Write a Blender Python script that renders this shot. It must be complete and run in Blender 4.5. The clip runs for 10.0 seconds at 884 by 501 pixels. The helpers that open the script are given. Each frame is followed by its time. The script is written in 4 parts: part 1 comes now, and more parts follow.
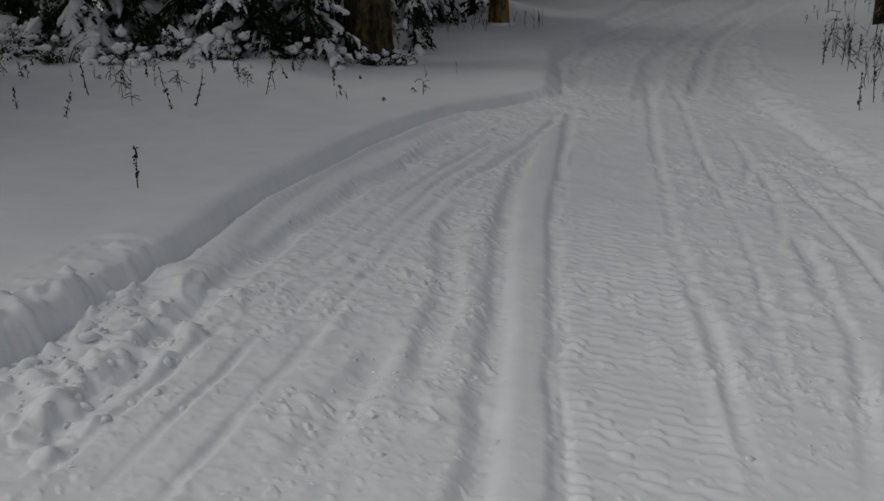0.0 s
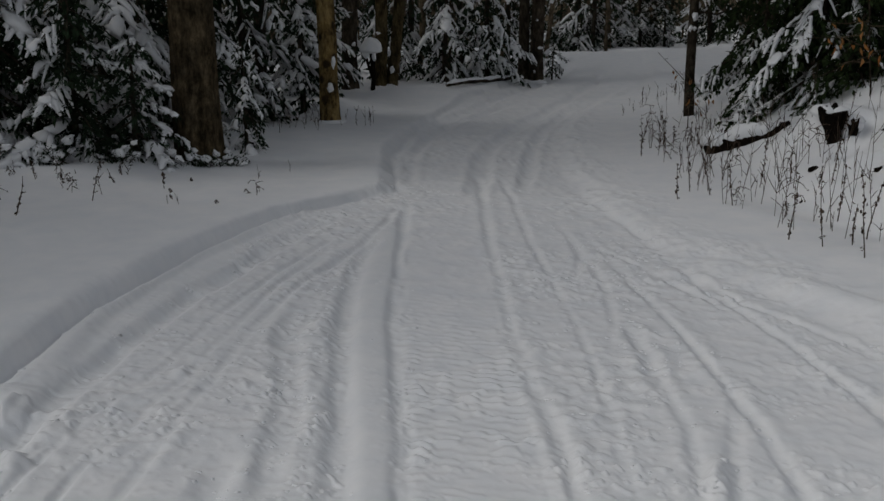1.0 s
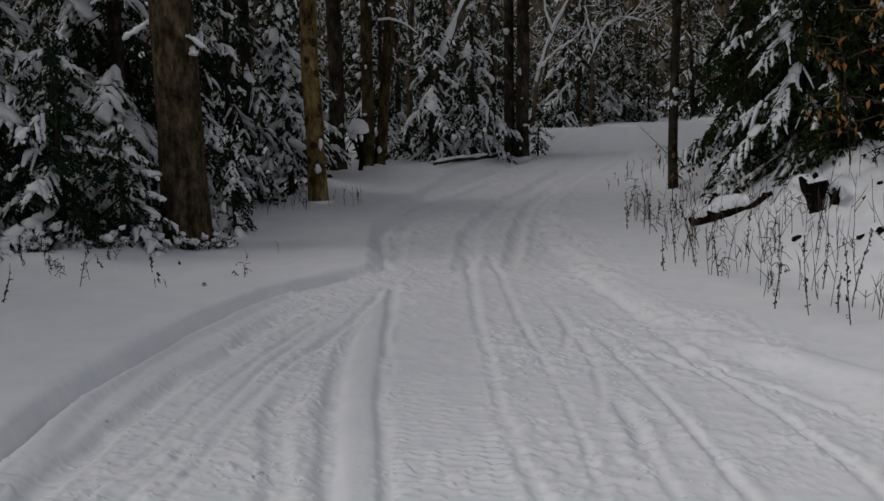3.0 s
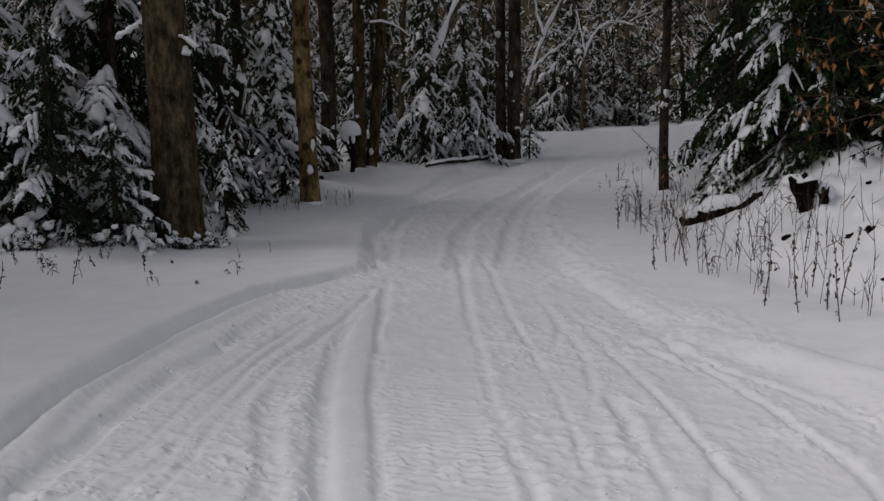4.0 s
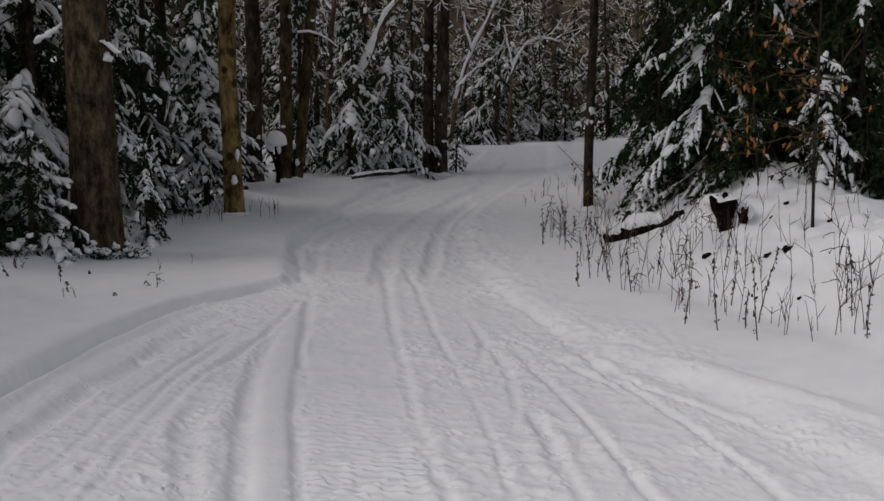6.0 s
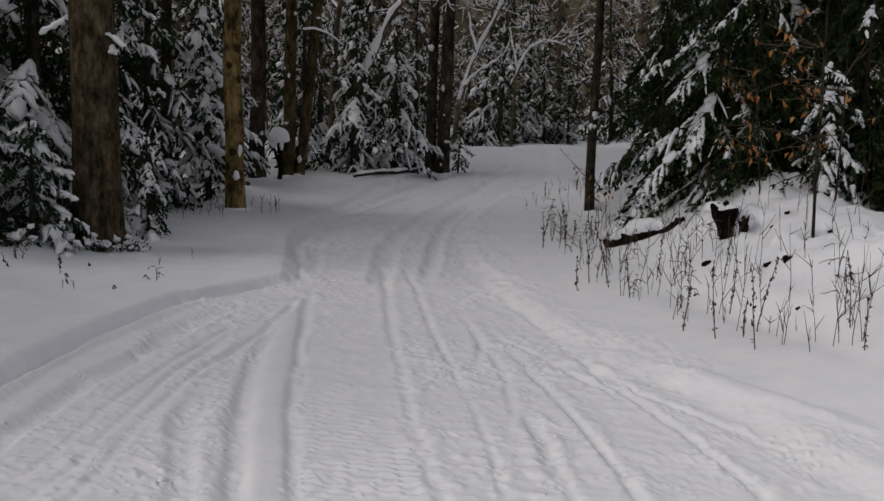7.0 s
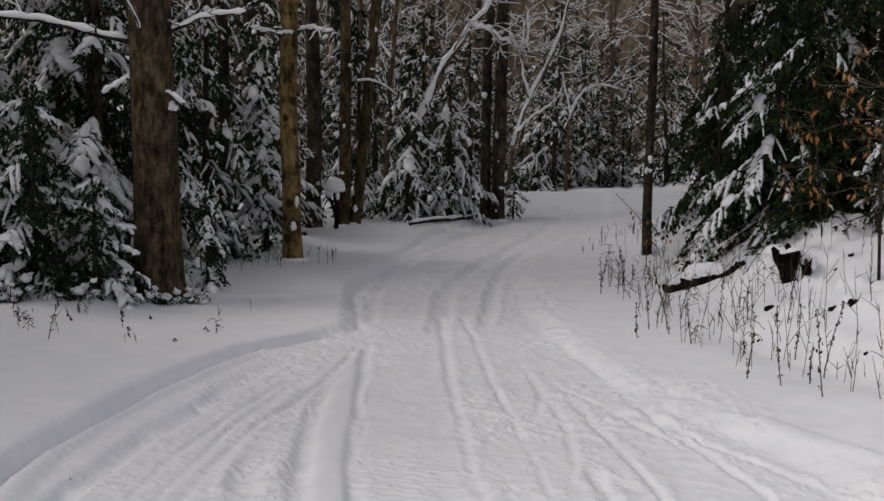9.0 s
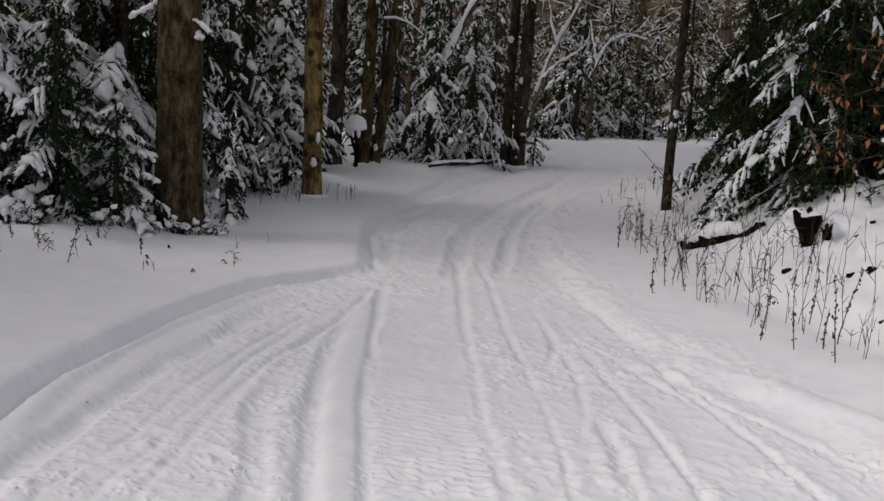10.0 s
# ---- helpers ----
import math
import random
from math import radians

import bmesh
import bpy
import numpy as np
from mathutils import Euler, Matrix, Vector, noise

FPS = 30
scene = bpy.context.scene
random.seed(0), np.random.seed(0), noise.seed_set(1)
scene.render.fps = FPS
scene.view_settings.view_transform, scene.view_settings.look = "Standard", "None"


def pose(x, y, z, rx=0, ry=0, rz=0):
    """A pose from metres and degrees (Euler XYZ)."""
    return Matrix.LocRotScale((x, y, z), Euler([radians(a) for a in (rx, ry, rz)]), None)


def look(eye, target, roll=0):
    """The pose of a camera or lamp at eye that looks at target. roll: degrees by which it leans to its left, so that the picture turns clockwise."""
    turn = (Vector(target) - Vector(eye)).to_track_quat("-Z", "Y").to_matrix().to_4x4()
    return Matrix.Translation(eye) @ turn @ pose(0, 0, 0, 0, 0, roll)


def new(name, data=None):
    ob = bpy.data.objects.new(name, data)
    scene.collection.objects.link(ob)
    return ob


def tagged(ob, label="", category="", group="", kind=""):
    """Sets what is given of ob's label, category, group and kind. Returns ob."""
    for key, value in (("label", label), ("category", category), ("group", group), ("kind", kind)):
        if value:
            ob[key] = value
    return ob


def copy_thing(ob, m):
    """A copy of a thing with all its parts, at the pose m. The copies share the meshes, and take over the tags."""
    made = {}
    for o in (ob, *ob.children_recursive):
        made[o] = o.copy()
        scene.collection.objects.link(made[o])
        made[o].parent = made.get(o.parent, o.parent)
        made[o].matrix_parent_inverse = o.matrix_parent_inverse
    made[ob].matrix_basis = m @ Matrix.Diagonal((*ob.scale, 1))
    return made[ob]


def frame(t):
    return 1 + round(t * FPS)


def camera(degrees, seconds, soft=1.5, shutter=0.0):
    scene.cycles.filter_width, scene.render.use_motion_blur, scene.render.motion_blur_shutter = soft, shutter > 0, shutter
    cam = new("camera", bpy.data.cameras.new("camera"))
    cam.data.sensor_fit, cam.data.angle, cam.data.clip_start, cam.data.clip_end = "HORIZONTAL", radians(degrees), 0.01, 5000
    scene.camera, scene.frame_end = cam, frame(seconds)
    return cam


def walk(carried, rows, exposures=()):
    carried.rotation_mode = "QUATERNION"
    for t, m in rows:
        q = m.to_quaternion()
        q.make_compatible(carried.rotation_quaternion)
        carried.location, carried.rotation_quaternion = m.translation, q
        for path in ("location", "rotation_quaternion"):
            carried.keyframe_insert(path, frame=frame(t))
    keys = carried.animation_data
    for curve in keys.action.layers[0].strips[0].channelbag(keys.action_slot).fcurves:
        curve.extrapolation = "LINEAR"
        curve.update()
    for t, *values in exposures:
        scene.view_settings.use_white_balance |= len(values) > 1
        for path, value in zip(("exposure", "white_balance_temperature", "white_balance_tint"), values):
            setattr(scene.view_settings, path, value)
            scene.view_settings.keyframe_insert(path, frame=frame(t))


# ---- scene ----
cam = camera(45.5, 10.0, soft=1.5)
PATH = [
    (0.0, pose(-0.020, -0.016, 1.509, 70.42, 0.44, 14.11)),
    (0.1, pose(-0.018, -0.012, 1.513, 70.50, 0.60, 12.90)),
    (0.3, pose(-0.004, 0.000, 1.530, 72.45, 0.50, 9.12)),
    (0.5, pose(0.010, 0.012, 1.543, 73.97, -0.35, 6.55)),
    (1.0, pose(-0.025, 0.019, 1.556, 75.23, 0.24, 5.05)),
    (1.5, pose(-0.025, 0.021, 1.555, 76.64, 0.29, 4.48)),
    (2.0, pose(-0.023, 0.016, 1.548, 76.58, 0.72, 4.90)),
    (2.5, pose(-0.003, 0.017, 1.543, 76.52, 0.61, 5.33)),
    (3.0, pose(0.009, 0.003, 1.561, 79.41, 1.46, 4.36)),
    (3.2, pose(0.013, 0.000, 1.559, 79.40, 1.27, 3.59)),
    (4.3, pose(0.002, -0.041, 1.515, 80.05, 1.30, 3.97)),
    (4.5, pose(0.018, -0.032, 1.517, 80.41, 1.71, 2.95)),
    (5.0, pose(0.047, -0.020, 1.536, 81.17, 0.52, 0.77)),
    (5.2, pose(0.014, -0.020, 1.548, 80.07, 0.72, 0.46)),
    (6.3, pose(0.008, 0.001, 1.536, 80.30, -0.50, 0.24)),
    (6.5, pose(0.013, -0.002, 1.543, 79.05, -0.70, 1.70)),
    (7.0, pose(0.006, -0.006, 1.548, 80.24, -1.53, 0.30)),
    (7.5, pose(0.013, 0.001, 1.569, 81.02, -0.45, 0.88)),
    (8.0, pose(-0.002, -0.005, 1.556, 80.15, -1.31, 1.71)),
    (8.5, pose(-0.004, 0.012, 1.567, 81.26, -1.33, 2.32)),
    (9.0, pose(-0.004, 0.013, 1.571, 82.64, -0.19, 3.14)),
    (9.5, pose(-0.008, 0.016, 1.581, 82.44, -1.11, 3.45)),
    (10.0, pose(-0.039, 0.012, 1.588, 79.45, -3.14, 4.37)),
]
EXPOSURES = [(0.0, -0.94, 6550, 9), (0.5, -0.92, 6520, 8), (1.0, -0.84, 6500, 9), (2.5, -0.75, 6500, 11), (4.5, -0.36, 6600, 14), (6.5, -0.33, 6680, 14), (7.5, -0.33, 6690, 14), (8.5, -0.22, 6710, 15), (9.0, -0.07, 6720, 15), (10.0, 0.02, 6740, 16)]
walk(cam, PATH, EXPOSURES)

# ---- world and light: an overcast winter day ----
world = bpy.data.worlds.new("overcast_sky")
scene.world = world
world.use_nodes = True
wn, wl = world.node_tree.nodes, world.node_tree.links
sky = wn.new("ShaderNodeTexSky")
sky.sky_type, sky.sun_disc, sky.sun_elevation, sky.sun_rotation = "NISHITA", False, radians(46), radians(262)
grey = wn.new("ShaderNodeHueSaturation")
grey.inputs["Saturation"].default_value = 0.24
wl.new(sky.outputs[0], grey.inputs["Color"])
wl.new(grey.outputs[0], wn["Background"].inputs["Color"])
wn["Background"].inputs["Strength"].default_value = 0.165
sun = new("sun", bpy.data.lights.new("sun", "SUN"))
sun.data.energy, sun.data.angle, sun.data.color = 1.4, radians(32), (1.0, 0.96, 0.9)
sun.matrix_world = look((-6.5, -0.9, 6.8), (0, 0, 0))

# ---- materials ----
def material(name, rough=0.8, spec=0.3):
    m = bpy.data.materials.new(name)
    m.use_nodes = True
    n, l = m.node_tree.nodes, m.node_tree.links
    b = n["Principled BSDF"]
    b.inputs["Roughness"].default_value = rough
    b.inputs["Specular IOR Level"].default_value = spec
    return m, n, l, b


def noise_tex(n, l, scale, detail=6.0, stretch=None, rough=0.6):
    co = n.new("ShaderNodeTexCoord")
    tex = n.new("ShaderNodeTexNoise")
    tex.inputs["Scale"].default_value, tex.inputs["Detail"].default_value, tex.inputs["Roughness"].default_value = scale, detail, rough
    if stretch:
        mp = n.new("ShaderNodeMapping")
        mp.inputs["Scale"].default_value = stretch
        l.new(co.outputs["Object"], mp.inputs["Vector"])
        l.new(mp.outputs[0], tex.inputs["Vector"])
    else:
        l.new(co.outputs["Object"], tex.inputs["Vector"])
    return tex


def ramp(n, l, src, stops):
    r = n.new("ShaderNodeValToRGB")
    el = r.color_ramp.elements
    while len(el) < len(stops):
        el.new(0.5)
    for e, (p, c) in zip(el, stops):
        e.position, e.color = p, (*c, 1)
    l.new(src, r.inputs["Fac"])
    return r


def bump(n, l, b, src, strength, dist):
    bp = n.new("ShaderNodeBump")
    bp.inputs["Strength"].default_value, bp.inputs["Distance"].default_value = strength, dist
    l.new(src, bp.inputs["Height"])
    if b.inputs["Normal"].is_linked:
        l.new(b.inputs["Normal"].links[0].from_socket, bp.inputs["Normal"])
    l.new(bp.outputs[0], b.inputs["Normal"])


def snow_material(name, fine, coarse, depth, rough_fine=0.45):
    m, n, l, b = material(name, 0.62, 0.25)
    t = noise_tex(n, l, coarse, 2.5)
    r = ramp(n, l, t.outputs["Fac"], [(0.3, (0.80, 0.815, 0.835)), (0.75, (0.875, 0.875, 0.88))])
    l.new(r.outputs[0], b.inputs["Base Color"])
    bump(n, l, b, t.outputs["Fac"], 0.3, depth * 3)
    g = noise_tex(n, l, fine, 4, rough=0.7)
    bump(n, l, b, g.outputs["Fac"], rough_fine, depth)
    return m


def bark_material(name, dark, mid, light, scale=9.0, spots=0.0):
    m, n, l, b = material(name, 0.95, 0.06)
    t = noise_tex(n, l, scale, 8, (1.7, 1.7, 0.75), 0.74)
    r = ramp(n, l, t.outputs["Fac"], [(0.40, dark), (0.52, mid), (0.64, light)])
    big = noise_tex(n, l, 3.4, 5)
    r2 = ramp(n, l, big.outputs["Fac"], [(0.38, (0.42, 0.42, 0.40)), (0.62, (1.25, 1.18, 1.05))])
    mx = n.new("ShaderNodeMixRGB")
    mx.blend_type, mx.inputs["Fac"].default_value = "MULTIPLY", 0.8
    l.new(r.outputs[0], mx.inputs[1])
    l.new(r2.outputs[0], mx.inputs[2])
    out = mx.outputs[0]
    if spots:
        v = n.new("ShaderNodeTexVoronoi")
        v.inputs["Scale"].default_value = spots
        co = n.new("ShaderNodeTexCoord")
        mp = n.new("ShaderNodeMapping")
        mp.inputs["Scale"].default_value = (1.0, 1.0, 0.75)
        l.new(co.outputs["Object"], mp.inputs["Vector"])
        l.new(mp.outputs[0], v.inputs["Vector"])
        sr = ramp(n, l, v.outputs["Distance"], [(0.2, (0.0, 0.0, 0.0)), (0.33, (1.0, 1.0, 1.0))])
        mz = n.new("ShaderNodeMixRGB")
        l.new(sr.outputs[0], mz.inputs["Fac"])
        mz.inputs[1].default_value = (*dark, 1)
        l.new(out, mz.inputs[2])
        out = mz.outputs[0]
    l.new(out, b.inputs["Base Color"])
    bump(n, l, b, t.outputs["Fac"], 1.0, 0.035)
    return m


def leaf_material(name, c0, c1, rough=0.65):
    m, n, l, b = material(name, rough, 0.05)
    g = n.new("ShaderNodeNewGeometry")
    r = ramp(n, l, g.outputs["Random Per Island"], [(0.0, c0), (1.0, c1)])
    l.new(r.outputs[0], b.inputs["Base Color"])
    return m


SNOW = snow_material("trodden_snow", 95.0, 5.0, 0.003, 0.12)
tn, tl = SNOW.node_tree.nodes, SNOW.node_tree.links
att = tn.new("ShaderNodeAttribute")
att.attribute_name = "trodden"
grit = noise_tex(tn, tl, 24.0, 2.5, (1.0, 1.0, 1.0), 0.5)
both = tn.new("ShaderNodeMath")
both.operation = "MULTIPLY"
tl.new(att.outputs["Fac"], both.inputs[0])
tl.new(grit.outputs["Fac"], both.inputs[1])
bump(tn, tl, tn["Principled BSDF"], both.outputs[0], 0.3, 0.010)
SNOW_SOFT = snow_material("fresh_snow", 60.0, 9.0, 0.004)
BARK = bark_material("grey_brown_bark", (0.022, 0.017, 0.010), (0.078, 0.061, 0.038), (0.16, 0.127, 0.083), 8.5)
BARK_YELLOW = bark_material("yellow_brown_bark", (0.035, 0.024, 0.012), (0.22, 0.155, 0.065), (0.36, 0.27, 0.13), 6.0, 8.0)
BARK_DARK = bark_material("dark_bark", (0.022, 0.017, 0.013), (0.054, 0.045, 0.035), (0.11, 0.092, 0.072), 9.0)
BARK_OLIVE = bark_material("olive_brown_bark", (0.024, 0.019, 0.010), (0.085, 0.066, 0.034), (0.15, 0.12, 0.066), 9.0)
TWIG = bark_material("brown_twig_bark", (0.065, 0.051, 0.036), (0.14, 0.112, 0.08), (0.24, 0.20, 0.155), 12.0)
NEEDLE = leaf_material("dark_spruce_needles", (0.007, 0.013, 0.007), (0.026, 0.045, 0.023))
NEEDLE_WARM = leaf_material("green_hemlock_needles", (0.007, 0.013, 0.005), (0.034, 0.053, 0.019))
DRY_LEAF = leaf_material("dry_orange_beech_leaves", (0.24, 0.095, 0.028), (0.42, 0.22, 0.085), 0.75)
WEED = leaf_material("dry_brown_weed", (0.024, 0.018, 0.015), (0.11, 0.08, 0.058), 0.85)
# rotten wood, near-black because the stump's hollow shade is put into the colour
ROT_HOLLOW = bark_material("rotten_wood_hollow_dark", (0.005, 0.004, 0.003), (0.010, 0.007, 0.005), (0.026, 0.019, 0.013), 14.0)
FAR = bark_material("far_brown_woods", (0.065, 0.054, 0.041), (0.155, 0.13, 0.096), (0.25, 0.215, 0.168), 0.9)


# ---- mesh helpers ----
rng = np.random.default_rng(7)


def ico(level):
    b = bmesh.new()
    bmesh.ops.create_icosphere(b, subdivisions=level, radius=1.0)
    v = np.array([p.co[:] for p in b.verts])
    f = np.array([[q.index for q in p.verts] for p in b.faces])
    b.free()
    return v, f


ICO = {k: ico(k) for k in (1, 2, 3)}


def unit(v):
    v = np.asarray(v, float)
    return v / (np.linalg.norm(v, axis=-1, keepdims=True) + 1e-9)


class Geo:
    """Gathers triangles of one mesh."""

    def __init__(self):
        self.v, self.f, self.n = [], [], 0

    def add(self, v, f):
        self.v.append(np.asarray(v, float))
        self.f.append(np.asarray(f, int) + self.n)
        self.n += len(v)

    def tube(self, pts, radii, sides=6, rough=0.0, cap=True):
        pts, radii = np.asarray(pts, float), np.asarray(radii, float)
        k = len(pts)
        d = unit(np.gradient(pts, axis=0))
        ref = np.array([1.0, 0, 0]) if abs(d[0, 0]) < 0.8 else np.array([0, 1.0, 0])
        a = unit(np.cross(d, ref))
        c = np.cross(d, a)
        ang = np.arange(sides) * 2 * np.pi / sides
        rad = radii[:, None] * (1 + rough * rng.normal(size=(k, sides)))
        ring = pts[:, None] + rad[..., None] * (np.cos(ang)[None, :, None] * a[:, None] + np.sin(ang)[None, :, None] * c[:, None])
        v = ring.reshape(-1, 3)
        i, j = np.meshgrid(np.arange(k - 1), np.arange(sides), indexing="ij")
        p, q = i * sides + j, i * sides + (j + 1) % sides
        f = np.concatenate([np.stack([p, q, q + sides], -1).reshape(-1, 3), np.stack([p, q + sides, p + sides], -1).reshape(-1, 3)])
        if cap:
            v = np.vstack([v, pts[:1], pts[-1:]])
            j = np.arange(sides)
            f = np.vstack([f, np.stack([np.full(sides, k * sides), (j + 1) % sides, j], -1),
                           np.stack([np.full(sides, k * sides + 1), (k - 1) * sides + j, (k - 1) * sides + (j + 1) % sides], -1)])
        self.add(v, f)

    def blob(self, centre, axes, level=2, lump=0.18):
        v, f = ICO[level]
        s = 1 + lump * rng.normal(size=(len(v), 1)).clip(-1.6, 1.6)
        self.add(np.asarray(centre) + (v * s) @ np.asarray(axes), f)

    def sprigs(self, base, way, up, length, width, fold=0.25):
        """Many small leaf-shaped blades: base, way and up are arrays of one row each."""
        base, way, up = np.atleast_2d(base), unit(np.atleast_2d(way)), np.atleast_2d(up)
        side = unit(np.cross(way, up))
        nor = np.cross(side, way)
        length, width = np.broadcast_to(length, len(base))[:, None], np.broadcast_to(width, len(base))[:, None]
        mid = base + way * length * 0.45 + nor * width * fold
        v = np.stack([base, mid + side * width * 0.5, base + way * length, mid - side * width * 0.5], 1).reshape(-1, 3)
        q = np.arange(len(base))[:, None] * 4
        self.add(v, np.vstack([q + [0, 1, 2], q + [0, 2, 3]]))

    def mesh(self, name, mat, smooth=True):
        v, f = np.vstack(self.v), np.vstack(self.f)
        me = bpy.data.meshes.new(name)
        me.vertices.add(len(v))
        me.vertices.foreach_set("co", v.astype(np.float32).ravel())
        me.loops.add(f.size)
        me.loops.foreach_set("vertex_index", f.astype(np.int32).ravel())
        me.polygons.add(len(f))
        me.polygons.foreach_set("loop_start", (np.arange(len(f)) * 3).astype(np.int32))
        me.polygons.foreach_set("use_smooth", np.full(len(f), smooth))
        me.materials.append(mat)
        me.update(calc_edges=True)
        return me


def dome(geo, centre, rx, ry, rz, level=3, lump=0.04):
    """A snow cap: round above, nearly flat below."""
    v, f = ICO[level]
    s = v * (1 + lump * rng.normal(size=(len(v), 1)))
    s[:, 2] = np.where(s[:, 2] < 0, s[:, 2] * 0.25, s[:, 2])
    geo.add(np.asarray(centre) + s * [rx, ry, rz], f)


def part(name, geo, mat, parent, label="", smooth=True):
    ob = new(name, geo.mesh(name, mat, smooth))
    ob.parent = parent
    if label:
        tagged(ob, label)
    return ob


def thing(name, label, category, group="", at=(0, 0, 0), kind=""):
    ob = new(name)
    ob.location = at
    return tagged(ob, label, category, group, kind)


def wander(start, way, length, k, bend, droop=0.0):
    """A crooked line of k points."""
    pts, d = [np.asarray(start, float)], unit(way)
    for _ in range(k - 1):
        d = unit(d + rng.normal(size=3) * bend + np.array([0, 0, -droop]))
        pts.append(pts[-1] + d * length / (k - 1))
    return np.array(pts)


def smooth_noise(x, y, scale, seed, turned=True):
    """Value noise on arrays, about -1 to 1; each seed has a lattice turned its own way."""
    g = np.random.default_rng(seed).uniform(-1, 1, (256, 256))
    w = seed * 1.7 if turned else 0.0
    u, v = (x * math.cos(w) + y * math.sin(w)) / scale, (y * math.cos(w) - x * math.sin(w)) / scale
    i, j = np.floor(u).astype(int), np.floor(v).astype(int)
    a, b = u - i, v - j
    a, b = a * a * (3 - 2 * a), b * b * (3 - 2 * b)
    at = lambda p, q: g[p % 256, q % 256]
    return (at(i, j) * (1 - a) + at(i + 1, j) * a) * (1 - b) + (at(i, j + 1) * (1 - a) + at(i + 1, j + 1) * a) * b


# ---- the ground: one sheet of snow with the packed trail, its ruts and the bank ----
EDGE_LEFT = np.array([(0, -2.2), (2.7, -2.22), (3.2, -2.21), (3.74, -2.15), (4.23, -2.16), (4.59, -2.15), (5.15, -2.06), (5.6, -2.0), (6.2, -1.87), (6.7, -1.7), (7.11, -1.4), (7.66, -1.08), (9.1, -1.3), (10.8, -1.25), (13.2, -0.95), (15.7, -0.3), (22, 0.3), (30, -3)])
EDGE_RIGHT = np.array([(0, 2.6), (4.5, 1.51), (5.06, 1.23), (5.9, 0.89), (6.7, 0.64), (7.8, 0.42), (8.8, 0.28), (10.4, 0.27), (11.9, 0.5), (14.4, 1.34), (16.5, 1.74), (19, 1.95), (22, 2.2), (30, 0)])
BANK_FOOT = np.array([(0, 4.6), (4.5, 2.75), (5.93, 1.98), (6.44, 1.6), (7.4, 1.36), (9.3, 1.2), (12, 1.12), (13, 1.6), (16, 2.4), (22, 3.2), (30, 2)])


def along(line, y):
    return np.interp(y, line[:, 0], line[:, 1])


def step(v, a, b):
    t = np.clip((v - a) / (b - a), 0, 1)
    return t * t * (3 - 2 * t)


def off_line(x, y, pts):
    """Distance from a polyline, signed (positive on its right-hand side going along it), and a fade towards its ends."""
    best, sign, run = np.full(np.shape(x), 9.0), np.ones(np.shape(x)), np.zeros(np.shape(x))
    gone = 0.0
    for (ax, ay), (bx, by) in zip(pts[:-1], pts[1:]):
        dx, dy = bx - ax, by - ay
        ln = math.hypot(dx, dy)
        t = np.clip(((x - ax) * dx + (y - ay) * dy) / (ln * ln), 0, 1)
        ex, ey = x - ax - t * dx, y - ay - t * dy
        d = np.hypot(ex, ey)
        near = d < best
        best = np.where(near, d, best)
        sign = np.where(near, np.sign(dy * ex - dx * ey), sign)
        run = np.where(near, gone + t * ln, run)
        gone += ln
    soft = min(0.7, gone * 0.35)
    return best, sign, step(run, 0, soft) * (1 - step(run, gone - soft, gone))


RUTS = []


def rut(depth, half, berm, *line):
    """A groove pressed into the trail: depth, half width, berm beside it, and its line on the ground."""
    RUTS.append((depth, half, berm, line))


# the drop at the edge of the untrodden snow
rut(0.05, 0.026, 0.0, (-2.14, 2.1), (-2.18, 2.69), (-2.18, 3.2), (-2.12, 3.74), (-2.13, 4.23), (-2.12, 4.59), (-2.03, 5.15), (-1.97, 5.6), (-1.84, 6.2), (-1.68, 6.7), (-1.38, 7.11), (-0.97, 7.66))
# the wide trough behind the berm
rut(0.06, 0.065, 0.0, (-1.78, 2.0), (-1.79, 2.7), (-1.8, 3.14), (-1.81, 3.73), (-1.8, 4.18), (-1.76, 4.56), (-1.74, 4.92), (-1.66, 5.33), (-1.57, 5.8), (-1.45, 6.36), (-1.31, 6.76))
# ski grooves fanning out
rut(0.02, 0.012, 0.003, (-1.66, 1.9), (-1.65, 2.58), (-1.64, 3.06), (-1.61, 3.37), (-1.55, 3.72), (-1.51, 4.12), (-1.5, 4.58), (-1.44, 5.08), (-1.29, 5.91), (-1.17, 6.37))
rut(0.02, 0.012, 0.003, (-1.48, 1.9), (-1.48, 2.5), (-1.48, 3.0), (-1.43, 3.46), (-1.39, 3.9), (-1.38, 4.35), (-1.35, 5.08), (-1.2, 5.9))
rut(0.016, 0.014, 0.003, (-1.32, 1.7), (-1.29, 2.45), (-1.29, 3.3), (-1.28, 4.0), (-1.29, 4.5), (-1.21, 5.24), (-1.09, 5.7), (-0.97, 6.6), (-0.93, 7.3))
rut(0.03, 0.05, 0.008, (-0.8, 2.6), (-0.88, 3.2), (-0.93, 3.67), (-1.01, 3.95), (-1.1, 4.4), (-1.14, 5.2))
rut(0.03, 0.06, 0.004, (-1.0, 2.2), (-1.02, 2.7), (-1.04, 3.3))
rut(0.02, 0.05, 0.004, (-1.18, 5.0), (-1.1, 5.5), (-1.02, 6.1))
